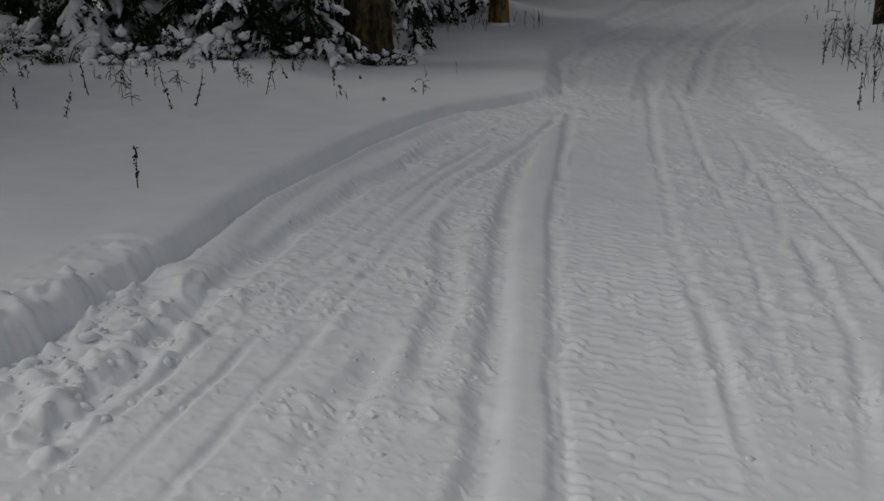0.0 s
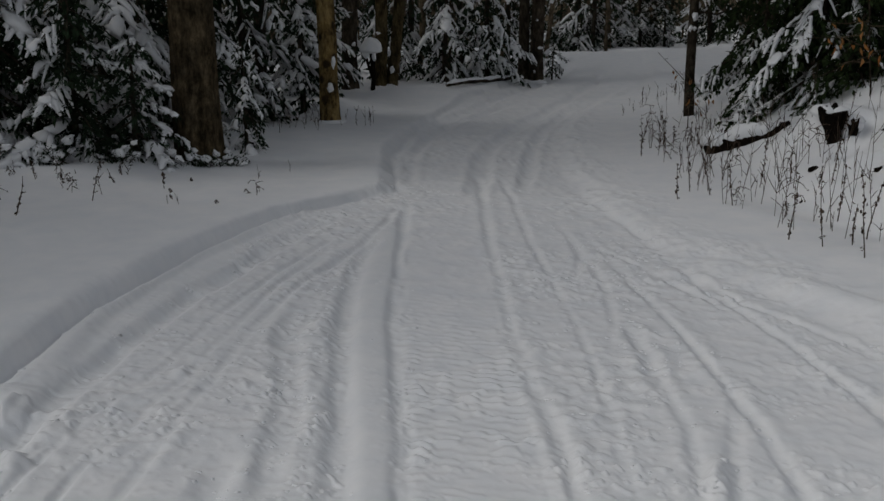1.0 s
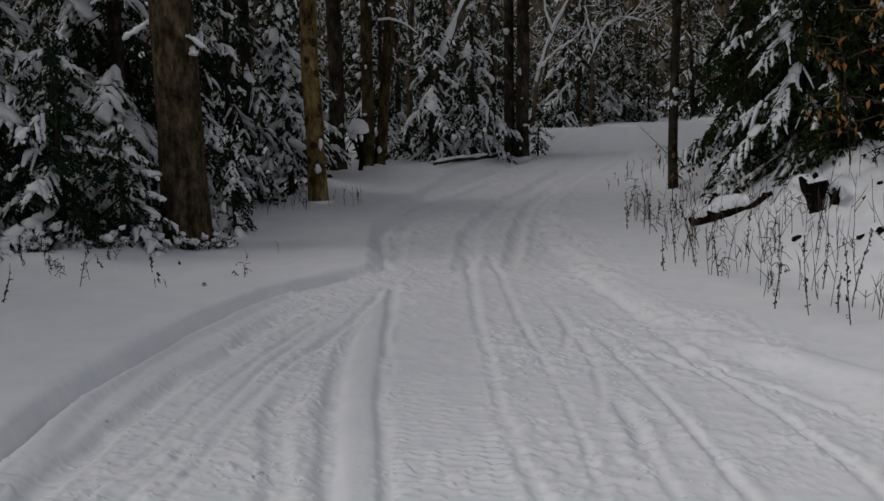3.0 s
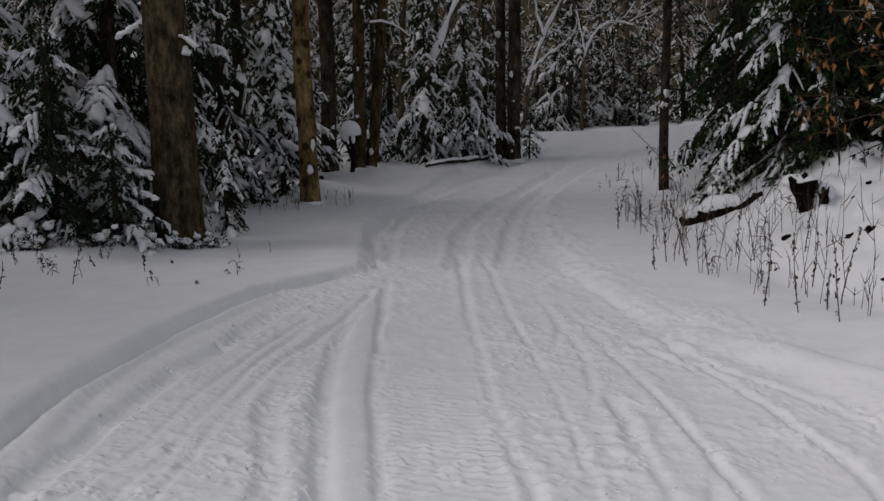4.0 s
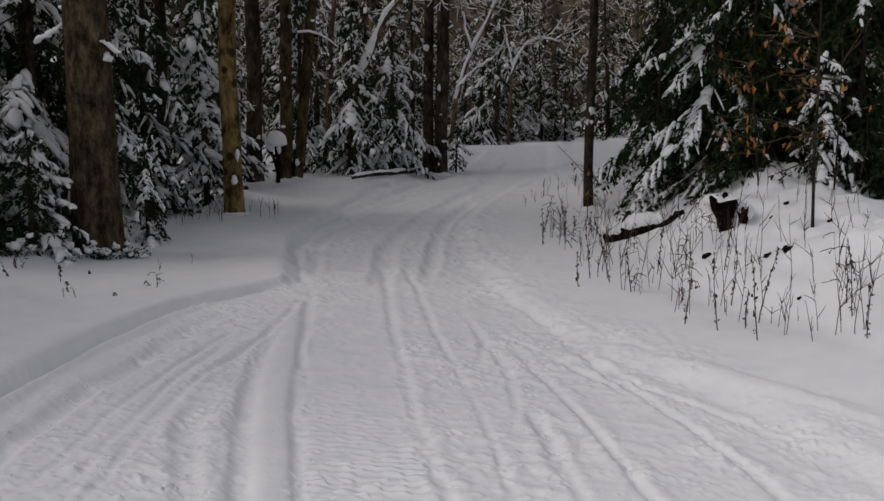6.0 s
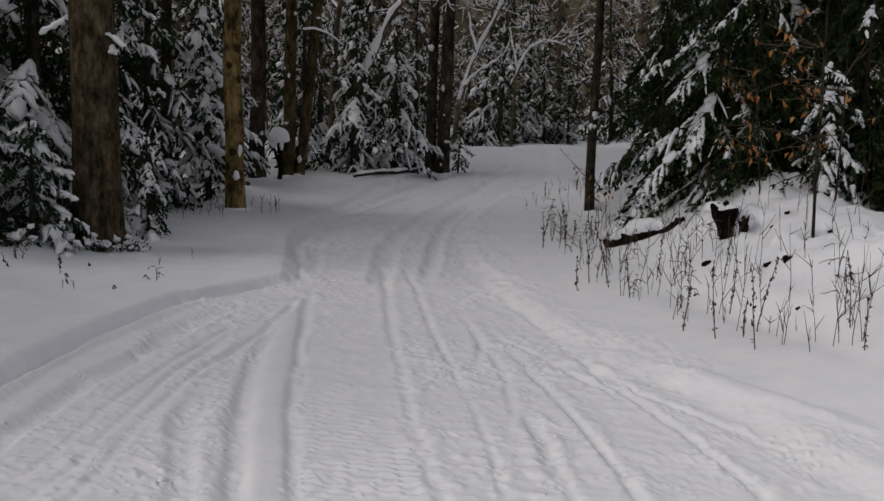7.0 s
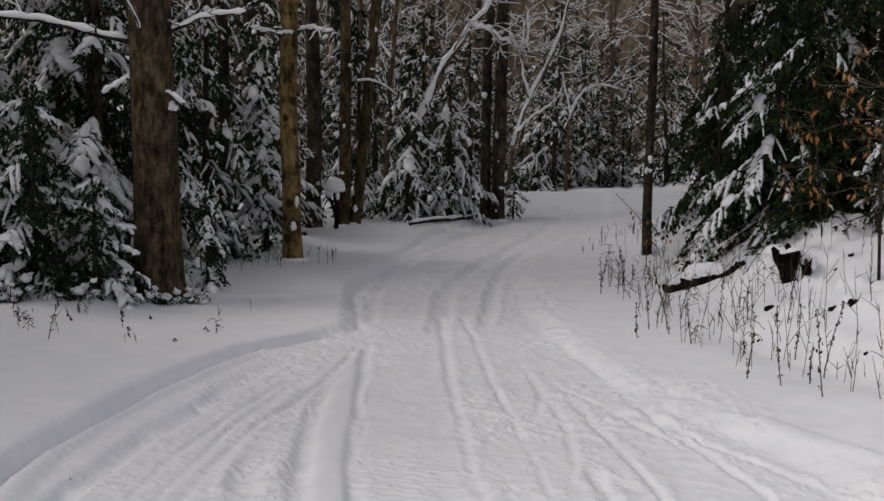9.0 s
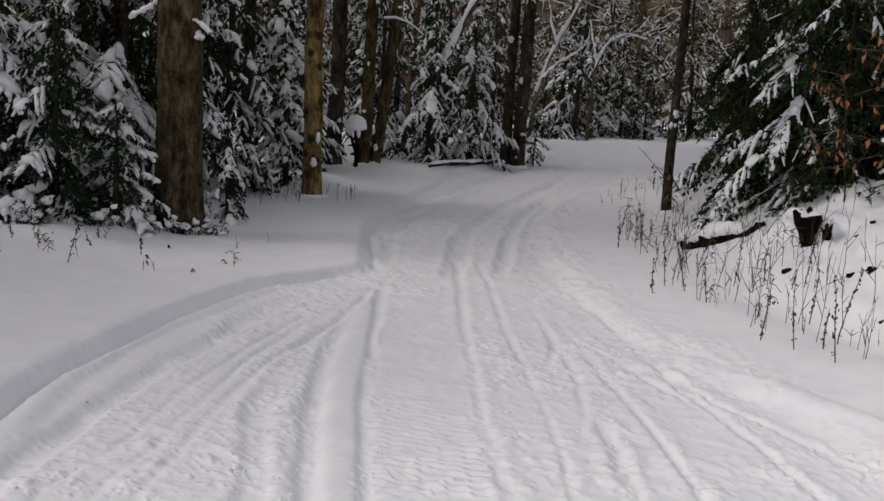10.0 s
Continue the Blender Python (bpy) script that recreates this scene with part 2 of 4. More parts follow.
# the pair of ruts with a smooth ridge between
rut(0.044, 0.045, 0.0, (-0.4, 1.4), (-0.53, 2.33), (-0.63, 3.05), (-0.7, 3.43), (-0.79, 3.97), (-0.86, 4.37), (-0.9, 4.69), (-0.94, 5.05), (-0.98, 5.52), (-1.0, 6.4))
rut(0.028, 0.024, 0.002, (-0.2, 1.4), (-0.32, 2.38), (-0.43, 3.06), (-0.48, 3.44), (-0.57, 3.98), (-0.65, 4.54), (-0.71, 5.06), (-0.79, 5.83), (-0.86, 6.53), (-0.91, 7.4))
# crumbly groove beside the belt print
rut(0.017, 0.022, 0.006, (-0.5, 8.6), (-0.42, 7.63), (-0.35, 6.88), (-0.27, 5.98), (-0.22, 5.5), (-0.17, 4.99), (-0.11, 4.41), (-0.05, 4.07), (0.01, 3.77), (0.06, 3.52), (0.1, 3.21), (0.2, 2.3))
# grooves towards the other verge
rut(0.018, 0.016, 0.005, (-0.32, 8.4), (-0.29, 8.07), (-0.19, 7.43), (-0.06, 6.26), (-0.01, 5.86), (0.07, 5.4), (0.13, 4.91), (0.19, 4.42), (0.24, 4.08), (0.27, 3.6), (0.3, 2.6))
rut(0.02, 0.016, 0.006, (0.1, 6.8), (0.18, 6.34), (0.24, 5.87), (0.21, 5.51), (0.14, 5.05))
rut(0.022, 0.016, 0.01, (0.2, 6.1), (0.3, 5.57), (0.35, 5.15), (0.35, 4.75), (0.3, 4.2))
rut(0.026, 0.03, 0.012, (0.4, 4.7), (0.43, 4.44), (0.46, 4.23), (0.47, 3.8))
rut(0.02, 0.02, 0.014, (0.4, 4.2), (0.48, 3.83), (0.53, 3.54), (0.53, 3.27), (0.51, 3.0), (0.46, 2.3))
rut(0.018, 0.02, 0.008, (0.75, 3.95), (0.73, 3.73), (0.68, 3.41), (0.63, 3.13), (0.58, 2.4))
rut(0.018, 0.016, 0.012, (0.34, 6.1), (0.44, 5.52), (0.54, 5.02), (0.64, 4.52), (0.73, 3.93), (0.78, 3.56), (0.81, 3.25), (0.82, 2.4))
rut(0.016, 0.014, 0.004, (0.25, 6.5), (0.35, 6.0), (0.57, 5.58), (0.82, 5.05), (0.95, 4.6))
rut(0.02, 0.02, 0.006, (0.4, 7.3), (0.5, 6.74), (0.58, 6.43), (0.73, 5.65), (0.84, 5.23), (0.93, 4.95), (1.06, 4.54), (1.14, 4.19), (1.21, 3.9), (1.24, 3.68), (1.28, 2.8))
rut(0.018, 0.018, 0.006, (0.5, 6.9), (0.66, 6.15), (0.82, 5.43), (1.01, 4.95), (1.19, 4.7), (1.33, 4.48), (1.5, 4.0))
# older ruts along the far trail
rut(0.055, 0.09, 0.012, (-1.0, 7.2), (-1.14, 7.86), (-1.29, 9.3), (-1.31, 10.32), (-1.01, 11.36), (-0.5, 13.5), (0.3, 16.5), (0.8, 21))
rut(0.05, 0.06, 0.012, (-0.95, 7.6), (-1.0, 7.98), (-1.11, 9.16), (-1.07, 10.15), (-0.87, 11.15), (-0.3, 13.0))
rut(0.055, 0.08, 0.012, (-0.47, 7.2), (-0.45, 8.01), (-0.48, 9.19), (-0.4, 10.0), (-0.21, 10.96), (0.5, 14.0), (1.2, 18))
rut(0.04, 0.05, 0.012, (-0.12, 7.4), (-0.09, 8.27), (-0.05, 9.36), (0.02, 10.57), (0.4, 12.5))
# the thrown-up rim of the trail
rut(-0.04, 0.075, 0.0, (1.3, 15.0), (0.53, 11.89), (0.24, 10.2), (0.24, 9.3), (0.26, 8.7), (0.42, 7.55), (0.57, 6.82), (0.7, 6.36), (0.87, 5.83), (1.08, 5.34), (1.36, 5.0), (1.62, 4.7), (2.2, 4.0))
BELT_L = np.array([(0, 0.0), (2.39, -0.3), (3.06, -0.41), (3.44, -0.46), (3.98, -0.54), (4.54, -0.62), (5.26, -0.7), (6.38, -0.81), (9, -0.95)])
BELT_R = np.array([(0, 0.45), (2.4, 0.16), (3.09, 0.05), (3.47, -0.01), (4.0, -0.08), (4.56, -0.15), (5.28, -0.23), (6.4, -0.33), (9, -0.5)])


def land(x, y, fine=True):
    """Height of the snow at arrays x, y."""
    x, y = np.asarray(x, float), np.asarray(y, float)
    wob = 0.03 * smooth_noise(x, y, 0.7, 3) + 0.003 * smooth_noise(x, y, 0.2, 34)
    left = along(EDGE_LEFT, y) - x + wob
    right = x - along(EDGE_RIGHT, y) + wob
    bank = x - along(BANK_FOOT, y) + 0.15 * smooth_noise(x, y, 0.9, 4)
    z = (0.095 * step(y, -1.5, 1.2) - 0.035 * step(y, 5.8, 7.8)) * (1 - np.exp(-(np.sqrt(np.clip(left + 0.02, 0, 9) ** 2 + 0.0001) - 0.01) / 0.032)) + 0.035 * np.clip(left - 0.5, 0, 12)
    z = z + 0.058 * step(y, -1.5, 1.2) * step(right, -0.1, 0.12) + 0.035 * step(right, 0.2, 0.9)
    rise = (0.42 * np.clip(bank, 0, 1.2) + 0.01 * np.clip(bank - 1.2, 0, 8)) * (1 - 0.85 * step(y, 10.3, 14.5))
    z = z + rise * step(bank, -0.1, 0.5) * step(y, -14, 2)
    r = np.hypot(x, y)
    z = z - 0.06 * np.clip(r - 21.5, 0, 18)
    wild = np.clip(step(left, 0.1, 0.9) + step(right, 0.2, 1.2), 0, 1)
    mound = 0.2 * np.exp(-((x - 2.1) / 0.26) ** 2 - ((y - 7.93) / 0.2) ** 2) + 0.1 * np.exp(-((x - 2.85) / 0.35) ** 2 - ((y - 8.6) / 0.5) ** 2) + 0.03 * np.exp(-((x - 2.15) / 0.3) ** 2 - ((y - 8.75) / 0.35) ** 2)
    z = z + mound + 0.13 * np.exp(-((y - 8.1 + 0.25 * smooth_noise(x, y, 0.8, 51)) / 0.5) ** 2) * step(-x, 2.6, 3.2) * (0.8 + 0.5 * smooth_noise(x, y, 0.45, 52))
    z = z + 0.12 * np.exp(-((x + 2.25) / 0.35) ** 2 - ((y - 11.6) / 0.7) ** 2) + 0.12 * np.exp(-((x + 1.6) / 0.6) ** 2 - ((y - 13.4) / 0.5) ** 2)
    z = z + wild * (0.035 * smooth_noise(x, y, 1.3, 5) + 0.012 * smooth_noise(x, y, 0.33, 6))
    z = z + step(left, 3.0, 6.0) * 0.10 * smooth_noise(x, y, 2.1, 7) + step(bank, 0.1, 0.9) * (0.07 * smooth_noise(x, y, 0.55, 8) + 0.07 * smooth_noise(x, y, 0.22, 9) + 0.032 * smooth_noise(x, y, 0.1, 35))
    if not fine:
        return z
    tr = (1 - step(left, 0.0, 0.06)) * (1 - step(right, 0.15, 0.7))
    near = (r < 24) & (y > 0.2)
    xs, ys = x[near], y[near]
    d = np.zeros(xs.shape)
    broken = np.clip(0.75 + 0.6 * smooth_noise(xs, ys, 0.55, 53), 0.35, 1.25)
    for depth, half, berm, line in RUTS:
        w = (0.008 + 0.9 * half) * (1 + 0.2 * smooth_noise(xs, ys, 0.35, 11))
        dist, sign, fade = off_line(xs + 0.010 * smooth_noise(xs, ys, 0.28, 10), ys, line)
        q = dist / w
        fade = fade * (broken if 0 < half < 0.021 else 1.0)
        d = d - 0.68 * depth * fade * np.exp(-q ** 3 * 0.8) * (1 + 0.4 * smooth_noise(xs, ys, 0.17, 12))
        crumble = 0.6 + 0.55 * smooth_noise(xs, ys, 0.1, 13)
        d = d + fade * abs(berm) * np.where((berm > 0) | (sign > 0), 1.0, 0.0) * np.exp(-((dist - w - 0.03) / 0.035) ** 2) * np.clip(crumble, 0, 2)
    # smooth raised ridge between two ruts, and the ribbed belt print beside it
    ridge, _, _ = off_line(xs, ys, [(-0.36, 1.7), (-0.42, 2.35), (-0.55, 3.1), (-0.74, 4.4), (-0.87, 5.5), (-0.93, 6.3)])
    d = d + 0.010 * np.exp(-(ridge / 0.075) ** 2)
    bl, br = along(BELT_L, ys), along(BELT_R, ys)
    inside = step(xs, bl - 0.02, bl + 0.02) * (1 - step(xs, br - 0.03, br + 0.02)) * step(ys, 0.5, 1.0) * (1 - step(ys, 5.0, 7.0))
    bars = 1 - step(ys, 3.6, 5.6)
    across = np.clip((xs - bl) / (br - bl), 0, 1) * 5 + 0.5 * smooth_noise(xs, ys, 0.4, 32)
    wave = np.sin(2 * np.pi * (ys / 0.058 + 0.5 * np.floor(across) + 0.3 * smooth_noise(xs, ys, 0.09, 14))) * np.abs(np.sin(np.pi * across)) ** 0.8
    keep = (0.25 + 0.9 * step(smooth_noise(xs, ys, 0.055, 15), -0.25, 0.35)) * np.clip(0.8 + 0.6 * smooth_noise(xs, ys, 0.3, 33), 0.2, 1.3)
    d = d + inside * (bars * 0.015 * np.clip(0.35 + 0.65 * wave, 0, 1) * keep - 0.012)
    # lumps thrown up by the belts: long cross-wise on the old prints, crumbly beside them
    lump = np.clip(smooth_noise(xs, ys, 0.05, 19), 0, 1) ** 1.5 * 1.3 + np.clip(smooth_noise(xs, ys, 0.09, 20), 0, 1) ** 1.5 * 1.8
    smooth_ridge = np.exp(-(ridge / 0.085) ** 4)
    rel = -left[near]
    berm_on = step(ys, 3.3, 3.8) * (1 - step(ys, 6.4, 7.0))
    gap = np.clip(np.interp(ys, [3.0, 3.5, 4.24, 5.09, 5.66, 6.3], [0.41, 0.40, 0.26, 0.16, 0.18, 0.2]), 0.1, 1)
    d = d + berm_on * 0.03 * step(rel, 0.02, 0.03 + 0.3 * gap) * (1 - step(rel, 0.45 * gap, 0.85 * gap))
    smooth_berm = berm_on * (1 - step(rel, gap + 0.05, gap + 0.16))
    calm = (1 - 0.55 * inside * bars - 0.8 * inside * (1 - bars)) * (1 - 0.85 * smooth_ridge) * (1 - 0.5 * smooth_berm)
    patch = 0.45 + 0.8 * step(smooth_noise(xs, ys, 0.45, 22), -0.5, 0.5)
    pebbly = np.clip(smooth_noise(xs, ys, 0.03, 41) + 0.5 * smooth_noise(xs, ys, 0.06, 42), 0, 1)
    d = d + calm * (0.35 + 0.65 * patch) * 0.0045 * pebbly
    speck = step(smooth_noise(xs, ys, 0.024, 54), 0.3, 0.75) * step(smooth_noise(xs, ys, 0.16, 55), -0.2, 0.4)
    d = d + calm * patch * (0.0065 * lump + 0.009 * speck) + calm * 0.006 * smooth_noise(xs, ys, 0.26, 23)
    gain = (1 - step(ys, 3.2, 4.0)) * step(-xs, 1.5, 1.85) * (1 - step(-xs, 2.3, 2.55)) * (0.05 * np.clip(smooth_noise(xs, ys, 0.14, 24), 0, 1) + 0.035 * np.clip(smooth_noise(xs, ys, 0.06, 25), 0, 1) ** 1.5 + 0.018 * step(smooth_noise(xs, ys, 0.1, 26), 0.3, 0.6))
    on = (1 - step(left[near], 0.02, 0.14)) * (1 - step(right[near], 0.12, 0.5))
    d = (d * on + gain) * step(ys, 0.6, 1.8)
    tr[near] = tr[near] * np.clip(calm * patch, 0, 1)
    z = z.copy()
    z[near] += d
    return z, tr


def height(x, y):
    return float(land(np.array([x]), np.array([y]), False)[0])


def build_ground():
    fan = np.radians(np.linspace(-26, 41, 590))
    rest = np.radians(np.linspace(41, 334, 220)[1:-1])
    ang = np.concatenate([fan, rest])
    rad = np.concatenate([np.geomspace(0.25, 1.9, 60)[:-1], np.geomspace(1.9, 7.5, 450)[:-1], np.geomspace(7.5, 14, 90)[:-1], np.geomspace(14, 30, 30)[:-1], np.geomspace(30, 400, 14)])
    a, r = np.meshgrid(ang, rad)
    x, y = -np.sin(a) * r, np.cos(a) * r
    z, trod = land(x.ravel(), y.ravel())
    z = z.reshape(x.shape)
    k, m = a.shape
    i, j = np.meshgrid(np.arange(k - 1), np.arange(m), indexing="ij")
    p, q = i * m + j, i * m + (j + 1) % m
    g = Geo()
    c = k * m
    f = np.concatenate([np.stack([p, p + m, q + m], -1).reshape(-1, 3), np.stack([p, q + m, q], -1).reshape(-1, 3)])
    j = np.arange(m)
    f = np.vstack([f, np.stack([np.full(m, c), j, (j + 1) % m], -1)])[:, [0, 2, 1]]
    g.add(np.vstack([np.stack([x, y, z], -1).reshape(-1, 3), [[0, 0, z[0].mean()]]]), f)
    me = g.mesh("ground", SNOW)
    trodden = me.attributes.new("trodden", "FLOAT", "POINT")
    trodden.data.foreach_set("value", np.append(trod, 1.0).astype(np.float32))
    tagged(new("ground", me), "snow-covered ground with rutted snowmobile trail and bank", "ground", kind="structure")


build_ground()


# ---- trees ----
def trunk_geo(h, r, lean=(0, 0), sides=12, flare=1.35, k=14, wob=0.01):
    t = np.linspace(0, 1, k) ** 1.3
    pts = np.stack([lean[0] * t * h + wob * h * np.cumsum(rng.normal(size=k)) * 0.15, lean[1] * t * h + wob * h * np.cumsum(rng.normal(size=k)) * 0.15, t * h - 0.15], 1)
    pts[0, :2] = 0
    rad = r * (1 - 0.85 * t) * (1 + (flare - 1) * np.exp(-t * h / 0.25)) + 0.004
    g = Geo()
    g.tube(pts, rad, sides, 0.03)
    return g, pts, rad


def bough(green, wood, snow, base, az, length, droop, dens, snowy, sprig, level=2, wide=0.42, heap=1.0):
    """One conifer bough: a drooping spine, side twigs with needle sprigs, frosted sprigs and snow clumps on top."""
    d = np.array([math.cos(az), math.sin(az), -droop])
    k = 7
    pts = wander(base, d, length, k, 0.07, 0.05)
    wood.tube(pts[::2] if level == 1 else pts, np.linspace(0.005 + 0.010 * length, 0.003, 4 if level == 1 else k), 3 if level == 1 else 4, cap=False)
    up = np.array([0, 0, 1.0])
    clumped = rng.random() < snowy
    for u in np.linspace(0.15, 1.0, max(4, int(dens * length * 6))):
        i = min(int(u * (k - 1)), k - 2)
        p = pts[i] + (pts[i + 1] - pts[i]) * (u * (k - 1) - i)
        fwd = unit(pts[i + 1] - pts[i])
        side = unit(np.cross(fwd, up))
        for sg in (-1, 1):
            tl = length * (0.14 + 0.34 * (1 - u) * min(1, u * 3)) * rng.uniform(0.6, 1.35)
            way = unit(fwd * rng.uniform(0.5, 1.1) + sg * side * rng.uniform(0.5, 1.0) + np.array([0, 0, -rng.uniform(0.1, 0.7)]))
            n = max(3, int(tl / sprig * 2.3 * dens))
            v = rng.uniform(0.0, 1, (n, 1))
            b = p + way * tl * v + np.array([0, 0, -0.15]) * tl * v ** 2
            w = way + rng.normal(size=(n, 3)) * [0.55, 0.55, 0.4] + [0, 0, -0.2]
            ln, wd = sprig * rng.uniform(0.6, 1.35, n), sprig * rng.uniform(0.7, 1.2, n) * wide
            green.sprigs(b, w, up + rng.normal(size=(n, 3)) * 0.5, ln, wd)
            if clumped and rng.random() < 0.62:
                finger(snow, p, way, tl, heap * (0.008 + 0.020 * min(length, 1.0)) * rng.uniform(0.5, 1.4), level)
                f = rng.random(n) < (0.2 if level == 1 else 0.1)
                if f.any():
                    snow.sprigs(b[f] + [0, 0, 0.1 * sprig], w[f], up + rng.normal(size=(f.sum(), 3)) * 0.25, ln[f] * 0.9, wd[f] * rng.uniform(0.7, 1.1, f.sum()), 0.45)
        if clumped and u > 0.2 and rng.random() < 0.5:
            clump(snow, p, fwd, side, heap * (0.016 + 0.05 * min(length, 0.9)) * rng.uniform(0.5, 1.3), level)


def finger(snow, p, way, length, w, level):
    """Snow lying along a side twig: a lumpy roll that thins and droops towards the tip."""
    shape = np.array([0.6, 1.05, 0.95, 0.8, 0.3]) if level > 1 else np.array([0.8, 1.0, 0.35])
    k = len(shape)
    v = np.linspace(0.05, 1.08, k)[:, None]
    q = p + way * length * v + np.array([0, 0, -0.22]) * length * v ** 2 + rng.normal(size=(k, 3)) * w * 0.15
    snow.tube(q + [0, 0, w * 0.5], w * shape * rng.uniform(0.75, 1.25, k), 6 if level > 1 else 3, 0.2)


def clump(snow, p, fwd, side, w, level):
    """A cushion of snow with lobes drooping over the twigs round it."""
    up = np.array([0, 0, 1.0])
    snow.blob(p + up * w * 0.4, np.array([fwd * w * rng.uniform(1.0, 1.8), side * w * rng.uniform(0.8, 1.3), up * w * rng.uniform(0.5, 0.75)]), level if w > 0.04 else 1, 0.22)
    for _ in range(rng.integers(0, 2) if level == 1 else rng.integers(2, 5)):
        t = rng.uniform(-2.0, 2.0)
        way = unit(fwd * math.cos(t) + side * math.sin(t) - up * rng.uniform(0.2, 0.9))
        q0 = unit(np.cross(way, up))
        snow.blob(p + way * w * rng.uniform(0.9, 1.6) + up * w * 0.25, np.array([way * w * rng.uniform(0.5, 1.0), q0 * w * rng.uniform(0.32, 0.55), np.cross(q0, way) * w * rng.uniform(0.25, 0.42)]), 1, 0.22)


def crown_parts(ob, green, wood, snow, mat):
    if green:
        tagged(part("crown", green, mat, ob, smooth=False), kind="stuff")
    tagged(part("branchwork", wood, BARK_DARK if green else TWIG, ob), kind="stuff")
    if snow.n:
        tagged(part("snow_load", snow, SNOW_SOFT, ob, "clumped white snow"), kind="stuff")


def conifer(name, label, at, h, spread, n, z0=0.12, dens=1.0, snowy=0.8, sprig=0.09, droop=0.35, r=0.05, green_mat=None, bark=None, level=2, group="", turn=0.0, heap=1.0, lee=0.0):
    """A spruce or hemlock; lee: how far the boughs towards the east are free of snow."""
    ob = thing(name, label, "tree", group, at)
    t, pts, rad = trunk_geo(h, r, (rng.normal() * 0.015, rng.normal() * 0.015), 8)
    part("trunk", t, bark or BARK_DARK, ob)
    green, wood, snow = Geo(), Geo(), Geo()
    for i in range(n):
        u = (i + rng.uniform(0, 0.8)) / n
        z = h * (z0 + (0.985 - z0) * u)
        p = np.array([np.interp(z, pts[:, 2], pts[:, 0]), np.interp(z, pts[:, 2], pts[:, 1]), z])
        ln = spread * (1 - u) ** 0.75 * rng.uniform(0.7, 1.15) + 0.12
        high = z > 3.3 and level > 1
        az = turn + i * 2.4 + rng.normal() * 0.25
        bough(green, wood, snow, p, az, ln, droop * rng.uniform(0.5, 1.5), dens * (0.5 if high else 1), snowy * (1 - lee * max(0.0, math.cos(az))), sprig * (2 if high else 1), 1 if high else level, 0.42, heap)
    crown_parts(ob, green, wood, snow, green_mat or NEEDLE)
    return ob


def bare_branches(wood, snow, pts, rads, depth, spread, snowy, count=5, sides=4):
    """Side branches along a line, with snow lying on those that are level enough."""
    k = len(pts)
    for _ in range(count):
        u = rng.uniform(0.25, 0.98)
        i = min(int(u * (k - 1)), k - 2)
        p = pts[i] + (pts[i + 1] - pts[i]) * (u * (k - 1) - i)
        r = np.interp(u, np.linspace(0, 1, k), rads) * rng.uniform(0.4, 0.7)
        fwd = unit(pts[i + 1] - pts[i])
        way = unit(fwd * 0.55 + rng.normal(size=3) * [0.8, 0.8, 0.35] + [0, 0, 0.12])
        ln = spread * rng.uniform(0.5, 1.3)
        m = 4 + depth
        q = wander(p, way, ln, m, 0.2, -0.01)
        rr = np.linspace(max(r, 0.004), 0.0025, m)
        wood.tube(q, rr, sides, cap=False)
        if snowy and rng.random() < snowy and abs(way[2]) < 0.75:
            w = rr * 0.9 + 0.006
            snow.tube(q + np.stack([0 * w, 0 * w, rr * 0.7 + 0.003], 1), w * rng.uniform(0.7, 1.3, m), 3, cap=False)
        if depth > 0:
            bare_branches(wood, snow, q, rr, depth - 1, spread * 0.5, snowy, max(2, min(5, count - 2)), 3)


def bare_tree(name, label, at, h, r, lean=(0, 0), count=16, spread=1.6, depth=2, snowy=0.6, bark=None, low=1.5, group="", trunk_snow=False):
    ob = thing(name, label, "tree", group, at)
    t, pts, rad = trunk_geo(h, r, lean, 9, 1.25, 16, 0.012)
    part("trunk", t, bark or TWIG, ob)
    wood, snow = Geo(), Geo()
    up = pts[:, 2] > low
    bare_branches(wood, snow, pts[up], rad[up], depth, spread, snowy, count)
    if trunk_snow:
        side = rad[:, None] * np.array([[0, 0, 0.75]]) + np.array([[-lean[0], -lean[1], 0]]) * rad[:, None] * 1.0
        snow.tube(pts + side, rad * 0.85, 6, 0.12)
    crown_parts(ob, None, wood, snow, None)
    return ob


